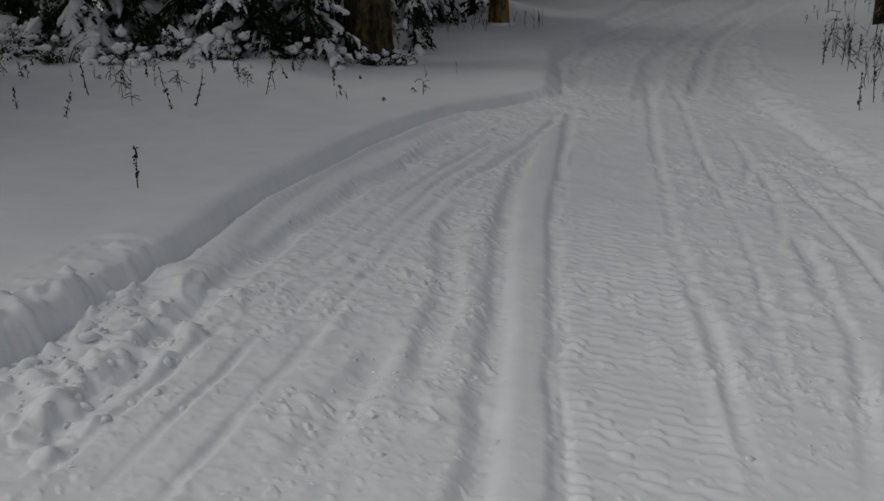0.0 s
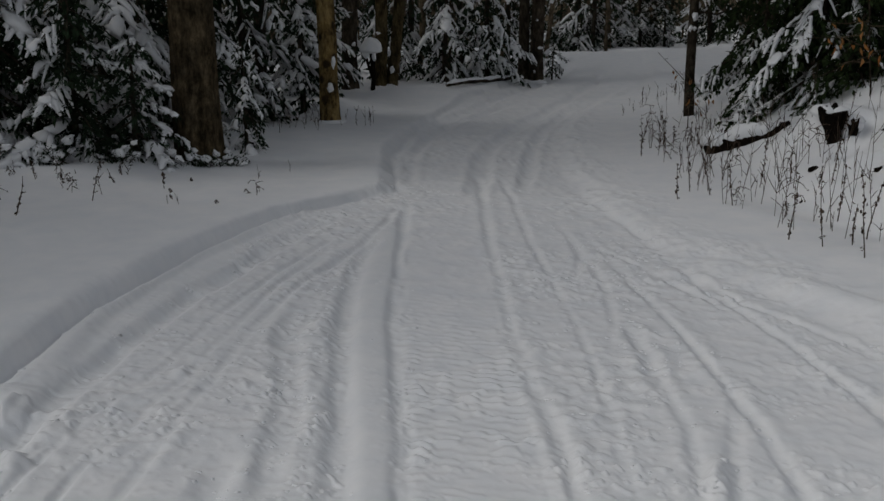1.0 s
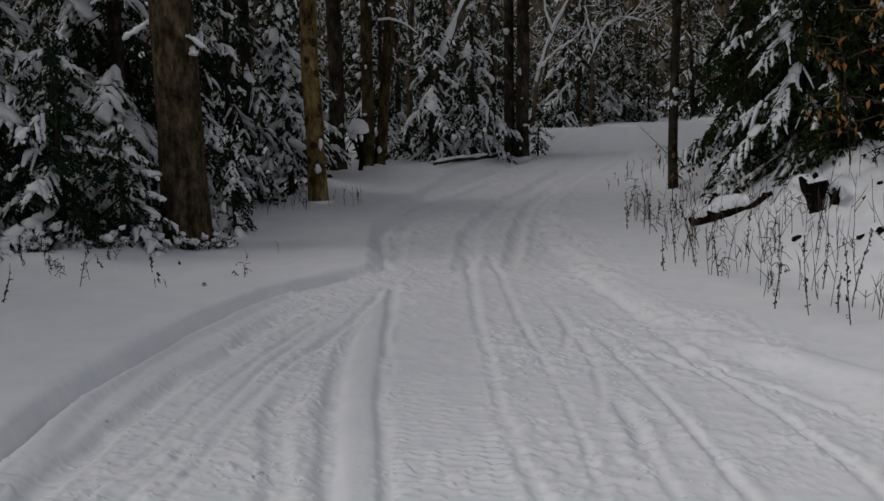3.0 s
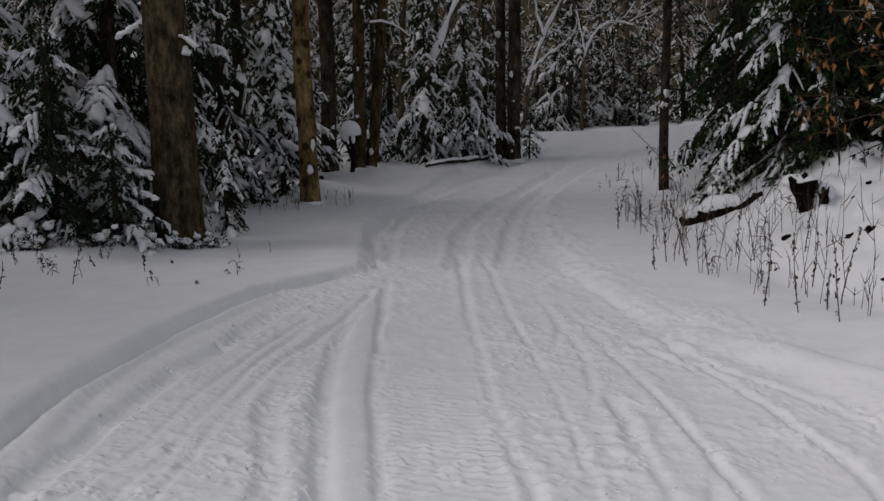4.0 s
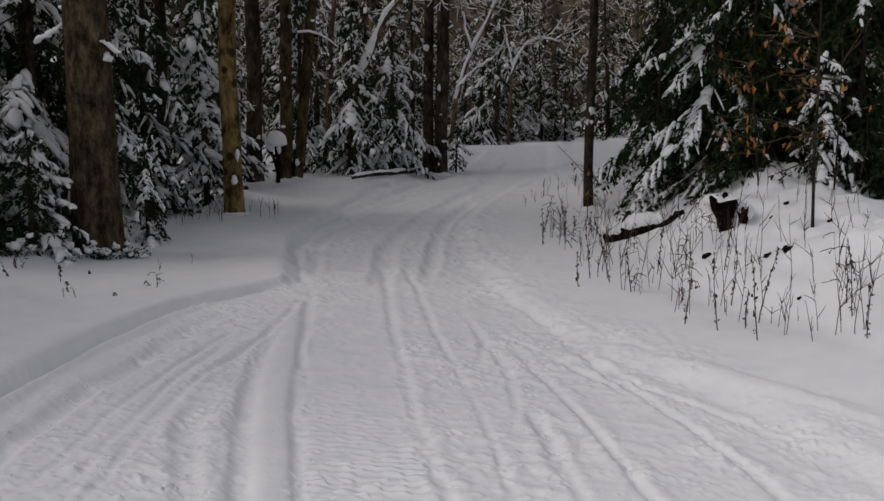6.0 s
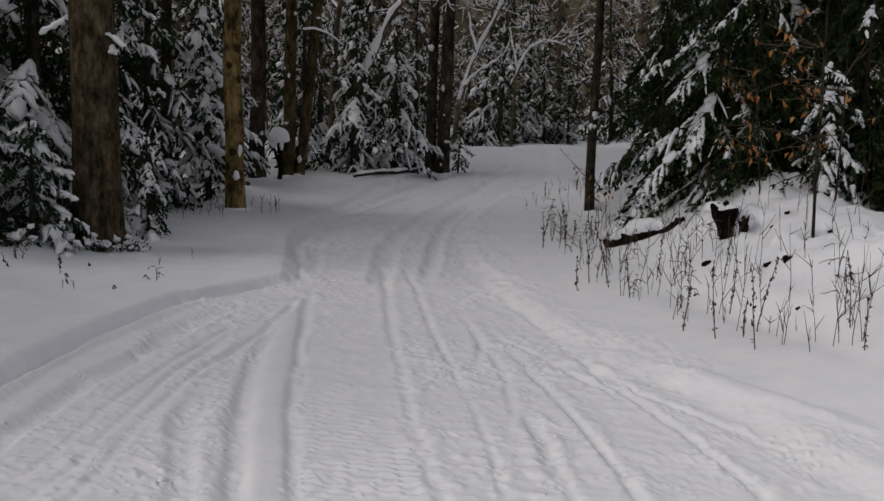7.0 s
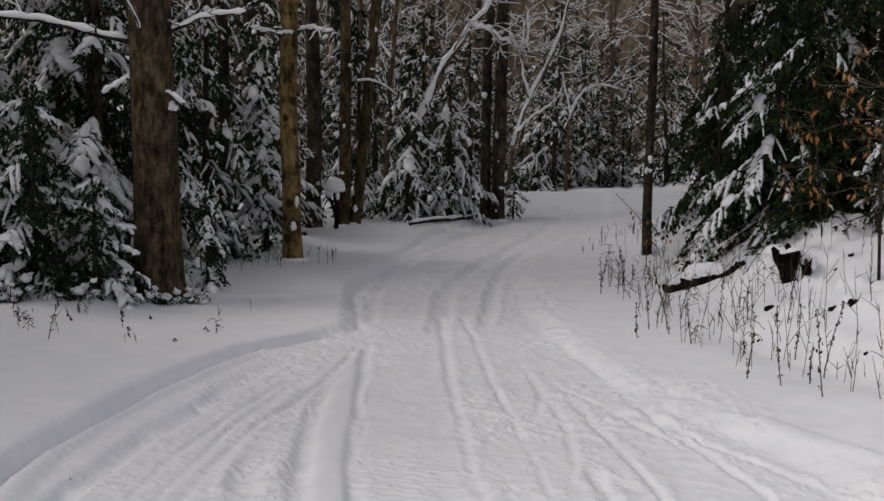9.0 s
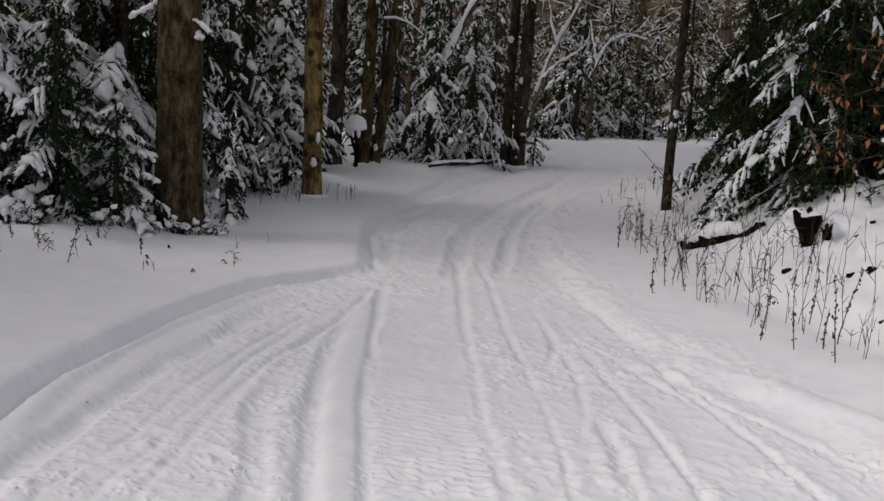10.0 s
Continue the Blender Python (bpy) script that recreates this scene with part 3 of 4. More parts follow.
def limb_tree(name, label, y, stem, r, limbs=(), twigs=10, spread=0.8, bark=None):
    """A crooked snow-lined tree whose stem and limbs follow lines in x and z."""
    x0, z0 = stem[0]
    ob = thing(name, label, "tree", "", (x0, y, height(x0, y)))
    wood, snow, g = Geo(), Geo(), Geo()

    def fine(line, r0, r1, store):
        t = np.linspace(0, 1, len(line))
        u = np.linspace(0, 1, 18)
        p = np.stack([np.interp(u, t, [q[0] for q in line]) - x0, np.cumsum(rng.normal(size=18)) * 0.02, np.interp(u, t, [q[1] for q in line]) - height(x0, y)], 1)
        for _ in range(3):
            p[1:-1] = (p[:-2] + p[1:-1] * 2 + p[2:]) / 4
        p[1:-1] += rng.normal(size=(16, 3)) * r0 * 0.35
        rr = np.linspace(r0, r1, 18)
        store.tube(p, rr, 8, 0.05)
        d = unit(np.gradient(p, axis=0))
        flat = np.sqrt(np.clip(1 - d[:, 2] ** 2, 0, 1))
        top = unit(np.array([0, 0, 1.0]) - d * d[:, 2:3])
        w = rr * (0.5 + 0.65 * flat) * rng.uniform(0.55, 1.35, 18)
        k = flat > 0.18
        if k.sum() > 3:
            snow.tube((p + top * (rr * 0.5)[:, None] + [0, -0.3 * r, 0.006])[k], w[k] + 0.008, 7, 0.18)
        return p, rr

    main = fine(stem, r, r * 0.45, g)
    lines = [main] + [fine(l, r * 0.6, r * 0.25, wood) for l in limbs]
    for p, rr in lines:
        bare_branches(wood, snow, p[4:], rr[4:] * 0.45, 1, spread * 0.75, 0.5, twigs)
    part("trunk", g, bark or TWIG, ob)
    crown_parts(ob, None, wood, snow, None)
    return ob


def tall_tree(name, label, at, h, r, lean=(0.0, 0.0), bark=None, crown=0.42, spread=1.9, stubs=5, group="", sides=12, n=24):
    """A grown forest tree: a long clear stem with dead snowy stubs and a crown high up."""
    # stretched so that the crowns, out of view, block more sky over the trail
    h, spread = h * 1.4, spread * 1.3
    ob = thing(name, label, "tree", group, at)
    t, pts, rad = trunk_geo(h, r, lean, sides, 1.3, 26, 0.004)
    part("trunk", t, bark or BARK_DARK, ob)
    green, wood, snow = Geo(), Geo(), Geo()
    at_z = lambda z: np.array([np.interp(z, pts[:, 2], pts[:, 0]), np.interp(z, pts[:, 2], pts[:, 1]), z])
    for i in range(n):
        u = (i + rng.uniform(0, 0.8)) / n
        bough(green, wood, snow, at_z(h * (crown + (0.98 - crown) * u)), i * 2.4 + rng.normal() * 0.3, spread * (1 - 0.8 * u) * rng.uniform(0.7, 1.2), 0.25, 0.6, 0.4, 0.46, 1, 0.6)
    for _ in range(stubs):
        z = rng.uniform(1.0, min(h * crown, 6.0))
        az = rng.uniform(0, 6.28)
        q = wander(at_z(z), (math.cos(az), math.sin(az), 0.05), rng.uniform(0.2, 0.8), 6, 0.28, 0.03)
        rr = np.linspace(0.013, 0.003, 6)
        wood.tube(q, rr, 4, cap=False)
        if rng.random() < 0.8:
            snow.tube(q[1:] + [0, 0, 0.014], (rr[1:] + 0.006) * rng.uniform(0.6, 1.5, 5), 5, 0.25)
    dome(snow, (0, 0, -0.01), r * 1.5 + 0.03, r * 1.5 + 0.03, 0.07, 2, 0.08)
    for _ in range(11):
        z, az = rng.uniform(0.15, 4.5), rng.uniform(0, 6.28)
        q = at_z(z) + np.array([math.cos(az), math.sin(az), 0]) * np.interp(z, pts[:, 2], rad)
        w = rng.uniform(0.012, 0.035)
        snow.blob(q, np.diag([w * rng.uniform(0.6, 1.4), w, w * rng.uniform(0.5, 2.2)]), 2, 0.22)
    crown_parts(ob, green, wood, snow, NEEDLE)
    return ob


def grounded(x, y, sink=0.02):
    return (x, y, height(x, y) - sink)


# the stems beside the trail
big = tall_tree("hardwood_tree", "thick brown-barked trunk rising from the snow", grounded(-2.76, 8.37), 13, 0.182, (0.012, 0.0), BARK, 0.45, 2.2, stubs=3, sides=22, n=30)
yellow = tall_tree("birch_tree", "slender yellow-brown trunk with dark knots", grounded(-2.11, 10.64), 11, 0.094, (0.01, 0.0), BARK_YELLOW, 0.5, 1.8, stubs=3, sides=16, n=24)


def dead_limb(tree, line, r, heap):
    """A dead branch on a trunk, with a roll of snow along it; its line is in the world."""
    base = np.array(tree.location)
    line = np.array(line, float)
    t, u = np.linspace(0, 1, len(line)), np.linspace(0, 1, 14)
    p = np.stack([np.interp(u, t, line[:, j]) for j in range(3)], 1) - base
    p[1:] += np.cumsum(rng.normal(size=(13, 3)), 0) * 0.006
    rr = np.linspace(r, r * 0.3, 14)
    g, sn = Geo(), Geo()
    g.tube(p, rr, 7, 0.1)
    if r > 0.013:
        bare_branches(g, sn, p, rr, 1, 0.22, 0.6, 3)
    branch = part("dead_branch", g, BARK_DARK, tree)
    sn.tube(p[1:] + [0, -0.2 * r, r * 0.8 + heap * 0.4], heap * rng.uniform(0.55, 1.3, 13) * np.r_[0.5, np.ones(11), 0.5], 8, 0.15)
    part("branch_snow", sn, SNOW_SOFT, branch, "roll of white snow")


dead_limb(big, [(-2.85, 8.3, 2.12), (-3.19, 8.22, 2.2), (-3.55, 8.15, 2.29), (-3.9, 8.1, 2.32)], 0.022, 0.026)
dead_limb(big, [(-2.6, 8.28, 2.2), (-2.47, 8.25, 2.25), (-2.22, 8.2, 2.34), (-1.95, 8.2, 2.37)], 0.016, 0.02)
dead_limb(big, [(-2.62, 8.24, 1.73), (-2.55, 8.2, 1.73), (-2.44, 8.18, 1.66)], 0.010, 0.018)
dead_limb(big, [(-2.9, 8.3, 1.86), (-3.0, 8.25, 1.8), (-3.11, 8.22, 1.72)], 0.012, 0.022)
dead_limb(yellow, [(-2.05, 10.6, 2.36), (-2.2, 10.5, 2.36), (-2.5, 10.4, 2.42)], 0.014, 0.022)
dead_limb(yellow, [(-2.02, 10.6, 2.38), (-1.88, 10.5, 2.42), (-1.6, 10.45, 2.36)], 0.014, 0.022)
DARK = "dark brown forest trunk with snowy dead branches"
for x, y, h, r, ln in ((-2.4, 13.5, 11, 0.1, 0.0), (-0.24, 15.9, 12, 0.075, 0.03), (-0.02, 15.8, 13, 0.095, 0.03),
                       (1.51, 10.7, 11, 0.044, 0.02), (-3.75, 9.6, 11, 0.07, 0.0), (-3.3, 10.4, 10, 0.045, 0.0), (-2.95, 11.2, 10, 0.06, 0.0), (-4.9, 9.2, 12, 0.09, 0.0),
                       (2.9, 11.5, 12, 0.10, -0.01), (3.9, 10.2, 12, 0.12, 0.0), (4.6, 12.4, 13, 0.13, 0.0)):
    tall_tree("forest_tree", DARK, grounded(x, y), h, r, (ln, 0.0), BARK_DARK, 0.58, 1.7, 7, "dark trunks along the trail", 12, 28)

for x, y, h, r, ln in ((-2.03, 13.5, 12, 0.078, 0.02), (-1.9, 13.6, 12, 0.07, 0.10)):
    tall_tree("forest_tree", "olive-brown trunk leaning away from its neighbour", grounded(x, y), h, r, (ln, 0.0), BARK_OLIVE, 0.6, 1.7, 5, "dark trunks along the trail", 12, 20)

# snow-laden conifers beside the trail
SPRUCE = "small spruce bowed under thick clumps of snow"
for x, y, h, sp, n in ((-3.6, 9.3, 5.0, 1.05, 56), (-4.8, 8.9, 5.2, 1.1, 54), (-3.25, 10.0, 4.2, 0.8, 44), (-5.9, 8.8, 5.0, 1.1, 46), (-4.2, 10.0, 6.0, 1.1, 48)):
    conifer("spruce", "dark spruce with snow on its drooping boughs", grounded(x, y), h, sp, n, 0.05, 1.7, 0.62, 0.07, 0.5, 0.05, group="snow-laden spruces", heap=0.95)
for x, y, h, sp, n in ((-4.25, 8.0, 2.5, 0.85, 66), (-3.62, 7.95, 1.75, 0.66, 52), (-3.15, 7.98, 0.95, 0.4, 32), (-5.05, 7.9, 2.6, 0.85, 60), (-5.8, 8.0, 2.4, 0.8, 46)):
    conifer("spruce", SPRUCE, grounded(x, y), h, sp, int(n * 0.85), 0.02, 2.1, 0.52, 0.06, 0.42, 0.03, group="snow-laden spruces", heap=1.2)
conifer("spruce_sapling", "knee-high spruce sapling with snow on drooping twigs", grounded(-2.5, 8.85), 0.95, 0.34, 16, 0.1, 2.2, 0.7, 0.045, 0.7, 0.015)
conifer("spruce_sapling", "tiny spruce sapling beside the trail edge", grounded(0.2, 16.2), 0.8, 0.3, 12, 0.1, 1.6, 0.6, 0.06, 0.5, 0.012)
for x, y, h, sp, n in ((-2.9, 13.9, 3.0, 0.7, 30), (-1.3, 14.9, 2.4, 0.75, 34), (-0.75, 15.4, 2.6, 0.8, 36), (-2.9, 13.0, 3.2, 0.8, 34)):
    conifer("spruce", SPRUCE, grounded(x, y), h, sp, n, 0.05, 1.5, 0.9, 0.085, 0.55, 0.035, group="snow-laden spruces")
conifer("spruce", "slim spruce nearly hidden under heavy hanging snow", grounded(-2.5, 11.2), 2.2, 0.5, 34, 0.05, 1.5, 1.0, 0.08, 0.8, 0.03, group="snow-laden spruces", heap=1.5)
HEM = "dark green hemlock with drooping boughs and patches of snow"
for x, y, h, sp, n in ((2.55, 10.1, 8.0, 1.2, 84), (3.4, 9.5, 9.0, 1.5, 84), (4.5, 8.8, 8.0, 1.4, 56)):
    conifer("hemlock", HEM, grounded(x, y), h, sp, n, 0.01, 2.0, 0.45 if x < 3 else 0.12, 0.075, 0.55, 0.1, NEEDLE_WARM, group="hemlocks on the bank", lee=0.9)
for x, y, h, sp, n in ((1.98, 9.75, 2.2, 0.7, 44), (2.3, 9.05, 2.4, 0.75, 52), (2.62, 8.95, 2.6, 0.8, 52), (3.35, 8.5, 2.4, 0.8, 42), (3.9, 8.2, 2.4, 0.8, 36)):
    conifer("hemlock", "young hemlock with snow on its hanging boughs", grounded(x, y), h, sp, n, 0.02, 2.0, 0.45 if x < 2.6 else 0.15, 0.07, 0.75, 0.022, NEEDLE_WARM, group="hemlocks on the bank", lee=0.8, heap=0.75)

for x, y, h, sp, n in ((2.95, 8.72, 0.8, 0.42, 22), (3.3, 8.6, 1.0, 0.5, 24), (2.5, 8.62, 0.6, 0.34, 18), (3.65, 8.4, 0.9, 0.5, 22)):
    conifer("hemlock_sapling", "low dark hemlock sapling on the crest of the bank", grounded(x, y), h, sp, n, 0.05, 2.4, 0.3, 0.06, 0.6, 0.014, NEEDLE_WARM, group="hemlock saplings on the bank", heap=0.8)

# filling conifers and bare trees in the wood
protos = [conifer("spruce", "spruce in the wood dusted with clumped snow", grounded(*p), h, sp, 33, 0.03, 1.15, 0.68, 0.12, 0.45, 0.05, level=1, group="spruces in the wood")
          for p, h, sp in (((-4.3, 10.6), 4.4, 1.0), ((1.2, 24.5), 4.6, 1.1), ((-2.3, 15.8), 3.6, 0.9))]
bares = [bare_tree("bare_tree", "bare brown sapling with snow along its branches", grounded(*p), h, r, ln, 13, 1.3, 2, 0.8, TWIG, 0.9, "bare trees in the wood")
         for p, h, r, ln in (((-0.6, 18.5), 8.0, 0.06, (0.04, 0.0)), ((1.6, 25.0), 9.0, 0.08, (-0.03, 0.0)), ((-1.9, 17.0), 7.0, 0.05, (0.08, 0.02)))]
placed = [(o.location.x, o.location.y) for o in scene.objects if o.get("category") == "tree"]


def free_spot(lo, hi, gap):
    for _ in range(400):
        a, r = math.radians(rng.uniform(-34, 44)), rng.uniform(lo, hi)
        x, y = -math.sin(a) * r, math.cos(a) * r
        road = y < 26 and along(EDGE_LEFT, y) - 1.1 < x < along(BANK_FOOT, y) + 0.9
        front = (x < 0 and y < 9.5 + max(0, (x + 5.5) * 0.9)) or (x >= 0 and y < 10.5 and x < 4.5)
        if not road and not front and all(math.hypot(x - p, y - q) > gap for p, q in placed):
            placed.append((x, y))
            return x, y
    return None


for proto, count, lo, hi, gap in ((protos[0], 22, 10, 30, 0.9), (protos[1], 30, 20, 46, 0.9), (protos[2], 26, 10, 36, 0.9), (bares[0], 16, 14, 42, 0.7), (bares[1], 14, 16, 45, 0.7), (bares[2], 18, 13, 32, 0.7)):
    for _ in range(count):
        spot = free_spot(lo, hi, gap)
        if spot:
            s = rng.uniform(0.75, 1.3)
            o = copy_thing(proto, pose(*grounded(*spot), 0, 0, rng.uniform(0, 360)))
            o.scale = (s, s, s * rng.uniform(0.9, 1.2))
for i in range(13):
    o = copy_thing(protos[i % 3], pose(*grounded(-1.2 + i * 0.5 + rng.normal() * 0.15, 24.6 + rng.uniform(0, 2.4)), 0, 0, rng.uniform(0, 360)))
    s = rng.uniform(0.5, 0.9)
    o.scale = (s * 1.2, s * 1.2, s)
for x, y in ((-3.0, 10.7), (-3.55, 11.3), (-2.8, 12.5), (-3.95, 10.4), (-4.7, 10.9), (-3.4, 12.7), (-5.5, 10.3), (-4.3, 12.2), (-1.2, 16.4), (-0.5, 17.2), (-2.0, 15.0), (-1.6, 18.0)):
    o = copy_thing(protos[int(abs(x * 7)) % 3], pose(*grounded(x, y), 0, 0, rng.uniform(0, 360)))
    s = rng.uniform(0.7, 1.0)
    o.scale = (s, s, s)
tallp = tall_tree("forest_tree", DARK, grounded(-3.4, 14.5), 13, 0.1, (0.0, 0.0), BARK_DARK, 0.58, 1.6, 10, "dark trunks in the wood", 9, 18)
for _ in range(38):
    spot = free_spot(12, 45, 0.7)
    if spot:
        s = rng.uniform(0.7, 1.25)
        o = copy_thing(tallp, pose(*grounded(*spot), rng.normal() * 1.5, rng.normal() * 1.5, rng.uniform(0, 360)))
        o.scale = (s, s, s)

# added, unseen wood behind the camera and to the sides; blocks low sky light
for x, y in ((-9, 1.5), (-8.5, -1), (-9.5, 4), (-7.4, 5.6), (-3, -12), (6.5, -12), (0.5, -14), (-9, -7), (12, -8)):
    o = copy_thing(tallp if (x + y) % 2 > 0.8 else protos[1], pose(*grounded(x, y), 0, 0, 40 * x + 17 * y))
    o.scale = (1.1, 1.1, 1.1)

# unseen spruces, added and enlarged to block the sun from the left verge
for x, y in ((-6.1, 4.4), (-6.4, 2.9), (-6.7, 5.8), (-7.8, 6.9)):
    o = copy_thing(protos[1], pose(*grounded(x, y), 0, 0, 50 * x))
    o.scale = (1.8, 1.8, 2.3)

# leaning and forked snowy stems over the trail
limb_tree("leaning_tree", "leaning bare trunk with a ridge of snow along its upper side", 15.0,
          [(-1.3, 0.0), (-1.25, 1.1), (-1.17, 1.47), (-0.99, 1.91), (-0.72, 2.42), (-0.45, 2.81), (-0.18, 3.11), (0.21, 3.61), (0.5, 4.3)], 0.06, [[(-0.45, 2.8), (-0.2, 2.75), (0.1, 2.55)]], 7)
limb_tree("forked_tree", "crooked grey tree with snow-lined forked limbs", 20.0,
          [(0.13, 0.0), (0.21, 0.88), (0.38, 1.46), (0.53, 1.88), (0.78, 2.35), (1.13, 3.07), (1.27, 3.64), (1.41, 4.6)], 0.045, [[(0.28, 1.2), (0.53, 1.49), (0.83, 1.67), (1.05, 1.85)], [(0.53, 1.88), (0.35, 2.6), (0.45, 3.5)]], 9)
limb_tree("arched_tree", "thin sapling arched over by snow", 22.0,
          [(1.37, 0.0), (1.39, 0.94), (1.42, 1.63), (1.67, 2.07), (2.05, 2.23), (2.4, 2.1)], 0.035, [[(1.42, 1.6), (1.2, 2.6), (1.3, 4.0)]], 8)
limb_tree("hooked_tree", "bare tree with snow-heaped hooked limbs", 16.2,
          [(0.0, 0.0), (-0.05, 1.2), (-0.02, 2.37), (-0.1, 2.9), (0.02, 3.3), (-0.1, 4.6)], 0.045, [[(0.07, 2.9), (0.19, 2.62), (0.4, 2.46)], [(0.4, 2.46), (0.38, 3.0), (0.7, 3.9)]], 9)


def thicket():
    wood, snow = Geo(), Geo()
    for _ in range(520):
        a, r = math.radians(rng.uniform(-32, 42)), rng.uniform(19, 50)
        x, y = -math.sin(a) * r, math.cos(a) * r
        if y < 26 and along(EDGE_LEFT, y) - 0.9 < x < along(BANK_FOOT, y) + 0.5:
            continue
        p = wander(grounded(x, y), (rng.normal() * 0.12, rng.normal() * 0.12, 1), rng.uniform(3, 8), 6, 0.06)
        rr = np.linspace(rng.uniform(0.015, 0.035), 0.005, 6)
        wood.tube(p, rr, 3, cap=False)
        bare_branches(wood, snow, p, rr, 0, 1.1, 0.85, 9, 3)
    ob = new("thicket", wood.mesh("thicket", TWIG))
    tagged(ob, "dense thicket of thin brown saplings in the far wood", "thicket", kind="stuff")
    sn = new("thicket_snow", snow.mesh("thicket_snow", SNOW_SOFT))
    tagged(sn, "thin snow lying on far twigs", "snow", kind="stuff")


thicket()
ring = Geo()
a = np.linspace(0, 2 * np.pi, 121)[:-1]
base = np.stack([52 * np.cos(a), 52 * np.sin(a), 0 * a - 2], 1)
topz = 15 + rng.normal(size=120) * 1.2
tops = base + np.stack([0 * a, 0 * a, topz], 1)
j = np.arange(120)
k = (j + 1) % 120
ring.add(np.vstack([base, tops]), np.vstack([np.stack([j, j + 120, k + 120], 1), np.stack([j, k + 120, k], 1)]))
tagged(new("backdrop", ring.mesh("backdrop", FAR)), "distant brown winter woods", "backdrop", kind="structure")


# ---- small things ----
def weed_geo(h, kind):
    g = Geo()
    p = wander((0, 0, -0.03), (rng.normal() * 0.13, rng.normal() * 0.13, 1), h, 7, 0.05)
    g.tube(p, np.linspace(0.0025, 0.0010, 7) * (1.6 if kind == "seed" and h > 0.2 else 1), 4, cap=False)
    if kind == "seed":
        for _ in range(int(8 + h * 15)):
            u = rng.uniform(0.25, 1.0)
            i = min(int(u * 6), 5)
            c = p[i] + (p[i + 1] - p[i]) * (u * 6 - i) + rng.normal(size=3) * 0.006
            s = rng.uniform(0.003, 0.0062)
            g.blob(c, np.diag([s, s, s * 2.0]), 1, 0.35)
        n = int(6 + h * 20)
        b = p[rng.integers(1, 7, n)] + rng.normal(size=(n, 3)) * 0.004
        g.sprigs(b, rng.normal(size=(n, 3)) + [0, 0, -0.7], rng.normal(size=(n, 3)), rng.uniform(0.012, 0.03, n), rng.uniform(0.006, 0.012, n), 0.6)
    elif kind == "curl":
        for _ in range(9):
            i = rng.integers(3, 7)
            q = wander(p[i], (rng.normal(), rng.normal(), 0.2), min(0.09, 0.4 * h), 5, 0.4, 0.35)
            g.tube(q, np.linspace(0.003, 0.0016, 5), 3, cap=False)
            if rng.random() < 0.35:
                g.blob(q[-1], np.diag([0.004, 0.004, 0.007]) * rng.uniform(0.6, 1.2), 1, 0.3)
    else:
        for _ in range(rng.integers(1, 5)):
            i = rng.integers(2, 6)
            q = wander(p[i], (rng.normal() * 0.5, rng.normal() * 0.5, 1), h * rng.uniform(0.15, 0.5), 4, 0.1)
            g.tube(q, np.linspace(0.0028, 0.0012, 4), 3, cap=False)
    return g


def weed(x, y, h, kind, group):
    text = {"seed": "dry brown weed stalk with a dark seed head", "curl": "dry curled weed with drooping brown tips", "stem": "thin dry forked stem standing in snow"}[kind]
    ob = new("weed", weed_geo(h, kind).mesh("weed", WEED))
    ob.location = grounded(x, y, 0.0)
    ob.rotation_euler = (0, 0, rng.uniform(0, 6.28))
    return tagged(ob, text, "weed", group)


for x, y, h, kind in ((-4.25, 5.72, 0.16, "seed"), (-3.84, 5.62, 0.2, "seed"), (-4.0, 6.15, 0.36, "seed"), (-2.64, 4.36, 0.22, "seed"), (-3.8, 6.23, 0.24, "curl"), (-3.27, 5.92, 0.3, "seed"), (-3.16, 6.0, 0.28, "seed"),
                      (-2.89, 6.5, 0.3, "seed"), (-3.58, 5.97, 0.18, "curl"), (-3.36, 7.08, 0.16, "curl"), (-3.52, 7.04, 0.2, "seed"), (-2.9, 6.7, 0.16, "stem"), (-3.7, 6.5, 0.2, "stem"), (-3.45, 6.4, 0.2, "curl"), (-2.1, 7.7, 0.14, "stem"), (-1.95, 8.1, 0.1, "stem")):
    weed(x, y, h, kind, "weeds in the left verge snow")
for _ in range(44):
    x = rng.uniform(-5.0, -1.9)
    weed(x, 7.0 + rng.uniform(-0.6, 0.5) + 0.25 * max(0.0, x + 2.9), rng.uniform(0.05, 0.17), ("stem", "seed", "curl", "stem")[rng.integers(4)], "weeds in the left verge snow")
for x, y, h, kind in ((0.95, 7.13, 0.27, "seed"), (1.43, 6.02, 0.42, "seed"), (1.58, 5.85, 0.48, "seed"), (1.73, 5.59, 0.5, "seed"), (1.91, 5.68, 0.36, "stem"), (0.85, 8.76, 0.34, "seed"), (0.95, 9.1, 0.4, "curl"), (1.06, 7.38, 0.4, "seed")):
    weed(x, y, h, kind, "weeds along the bank")
for _ in range(150):
    y = rng.uniform(5.2, 9.6)
    weed(along(BANK_FOOT, y) - 0.28 + rng.uniform(0, 1) ** 1.5 * 0.95, y, rng.uniform(0.12, 0.55 - 0.07 * max(0.0, y - 6.5)), ("stem", "stem", "stem", "stem", "stem", "stem", "stem", "stem", "stem", "seed", "curl")[rng.integers(11)], "weeds along the bank")
for _ in range(40):
    y = rng.uniform(5.6, 8.4)
    weed(along(BANK_FOOT, y) + rng.uniform(0.4, 1.5), y, rng.uniform(0.12, 0.5), "stem", "weeds along the bank")
for _ in range(46):
    y = rng.uniform(9.0, 13.5)
    weed(along(BANK_FOOT, y) - 0.25 + rng.uniform(0, 1) * 0.7, y, rng.uniform(0.08, 0.26), ("stem", "stem", "seed", "stem")[rng.integers(4)], "weeds along the bank")
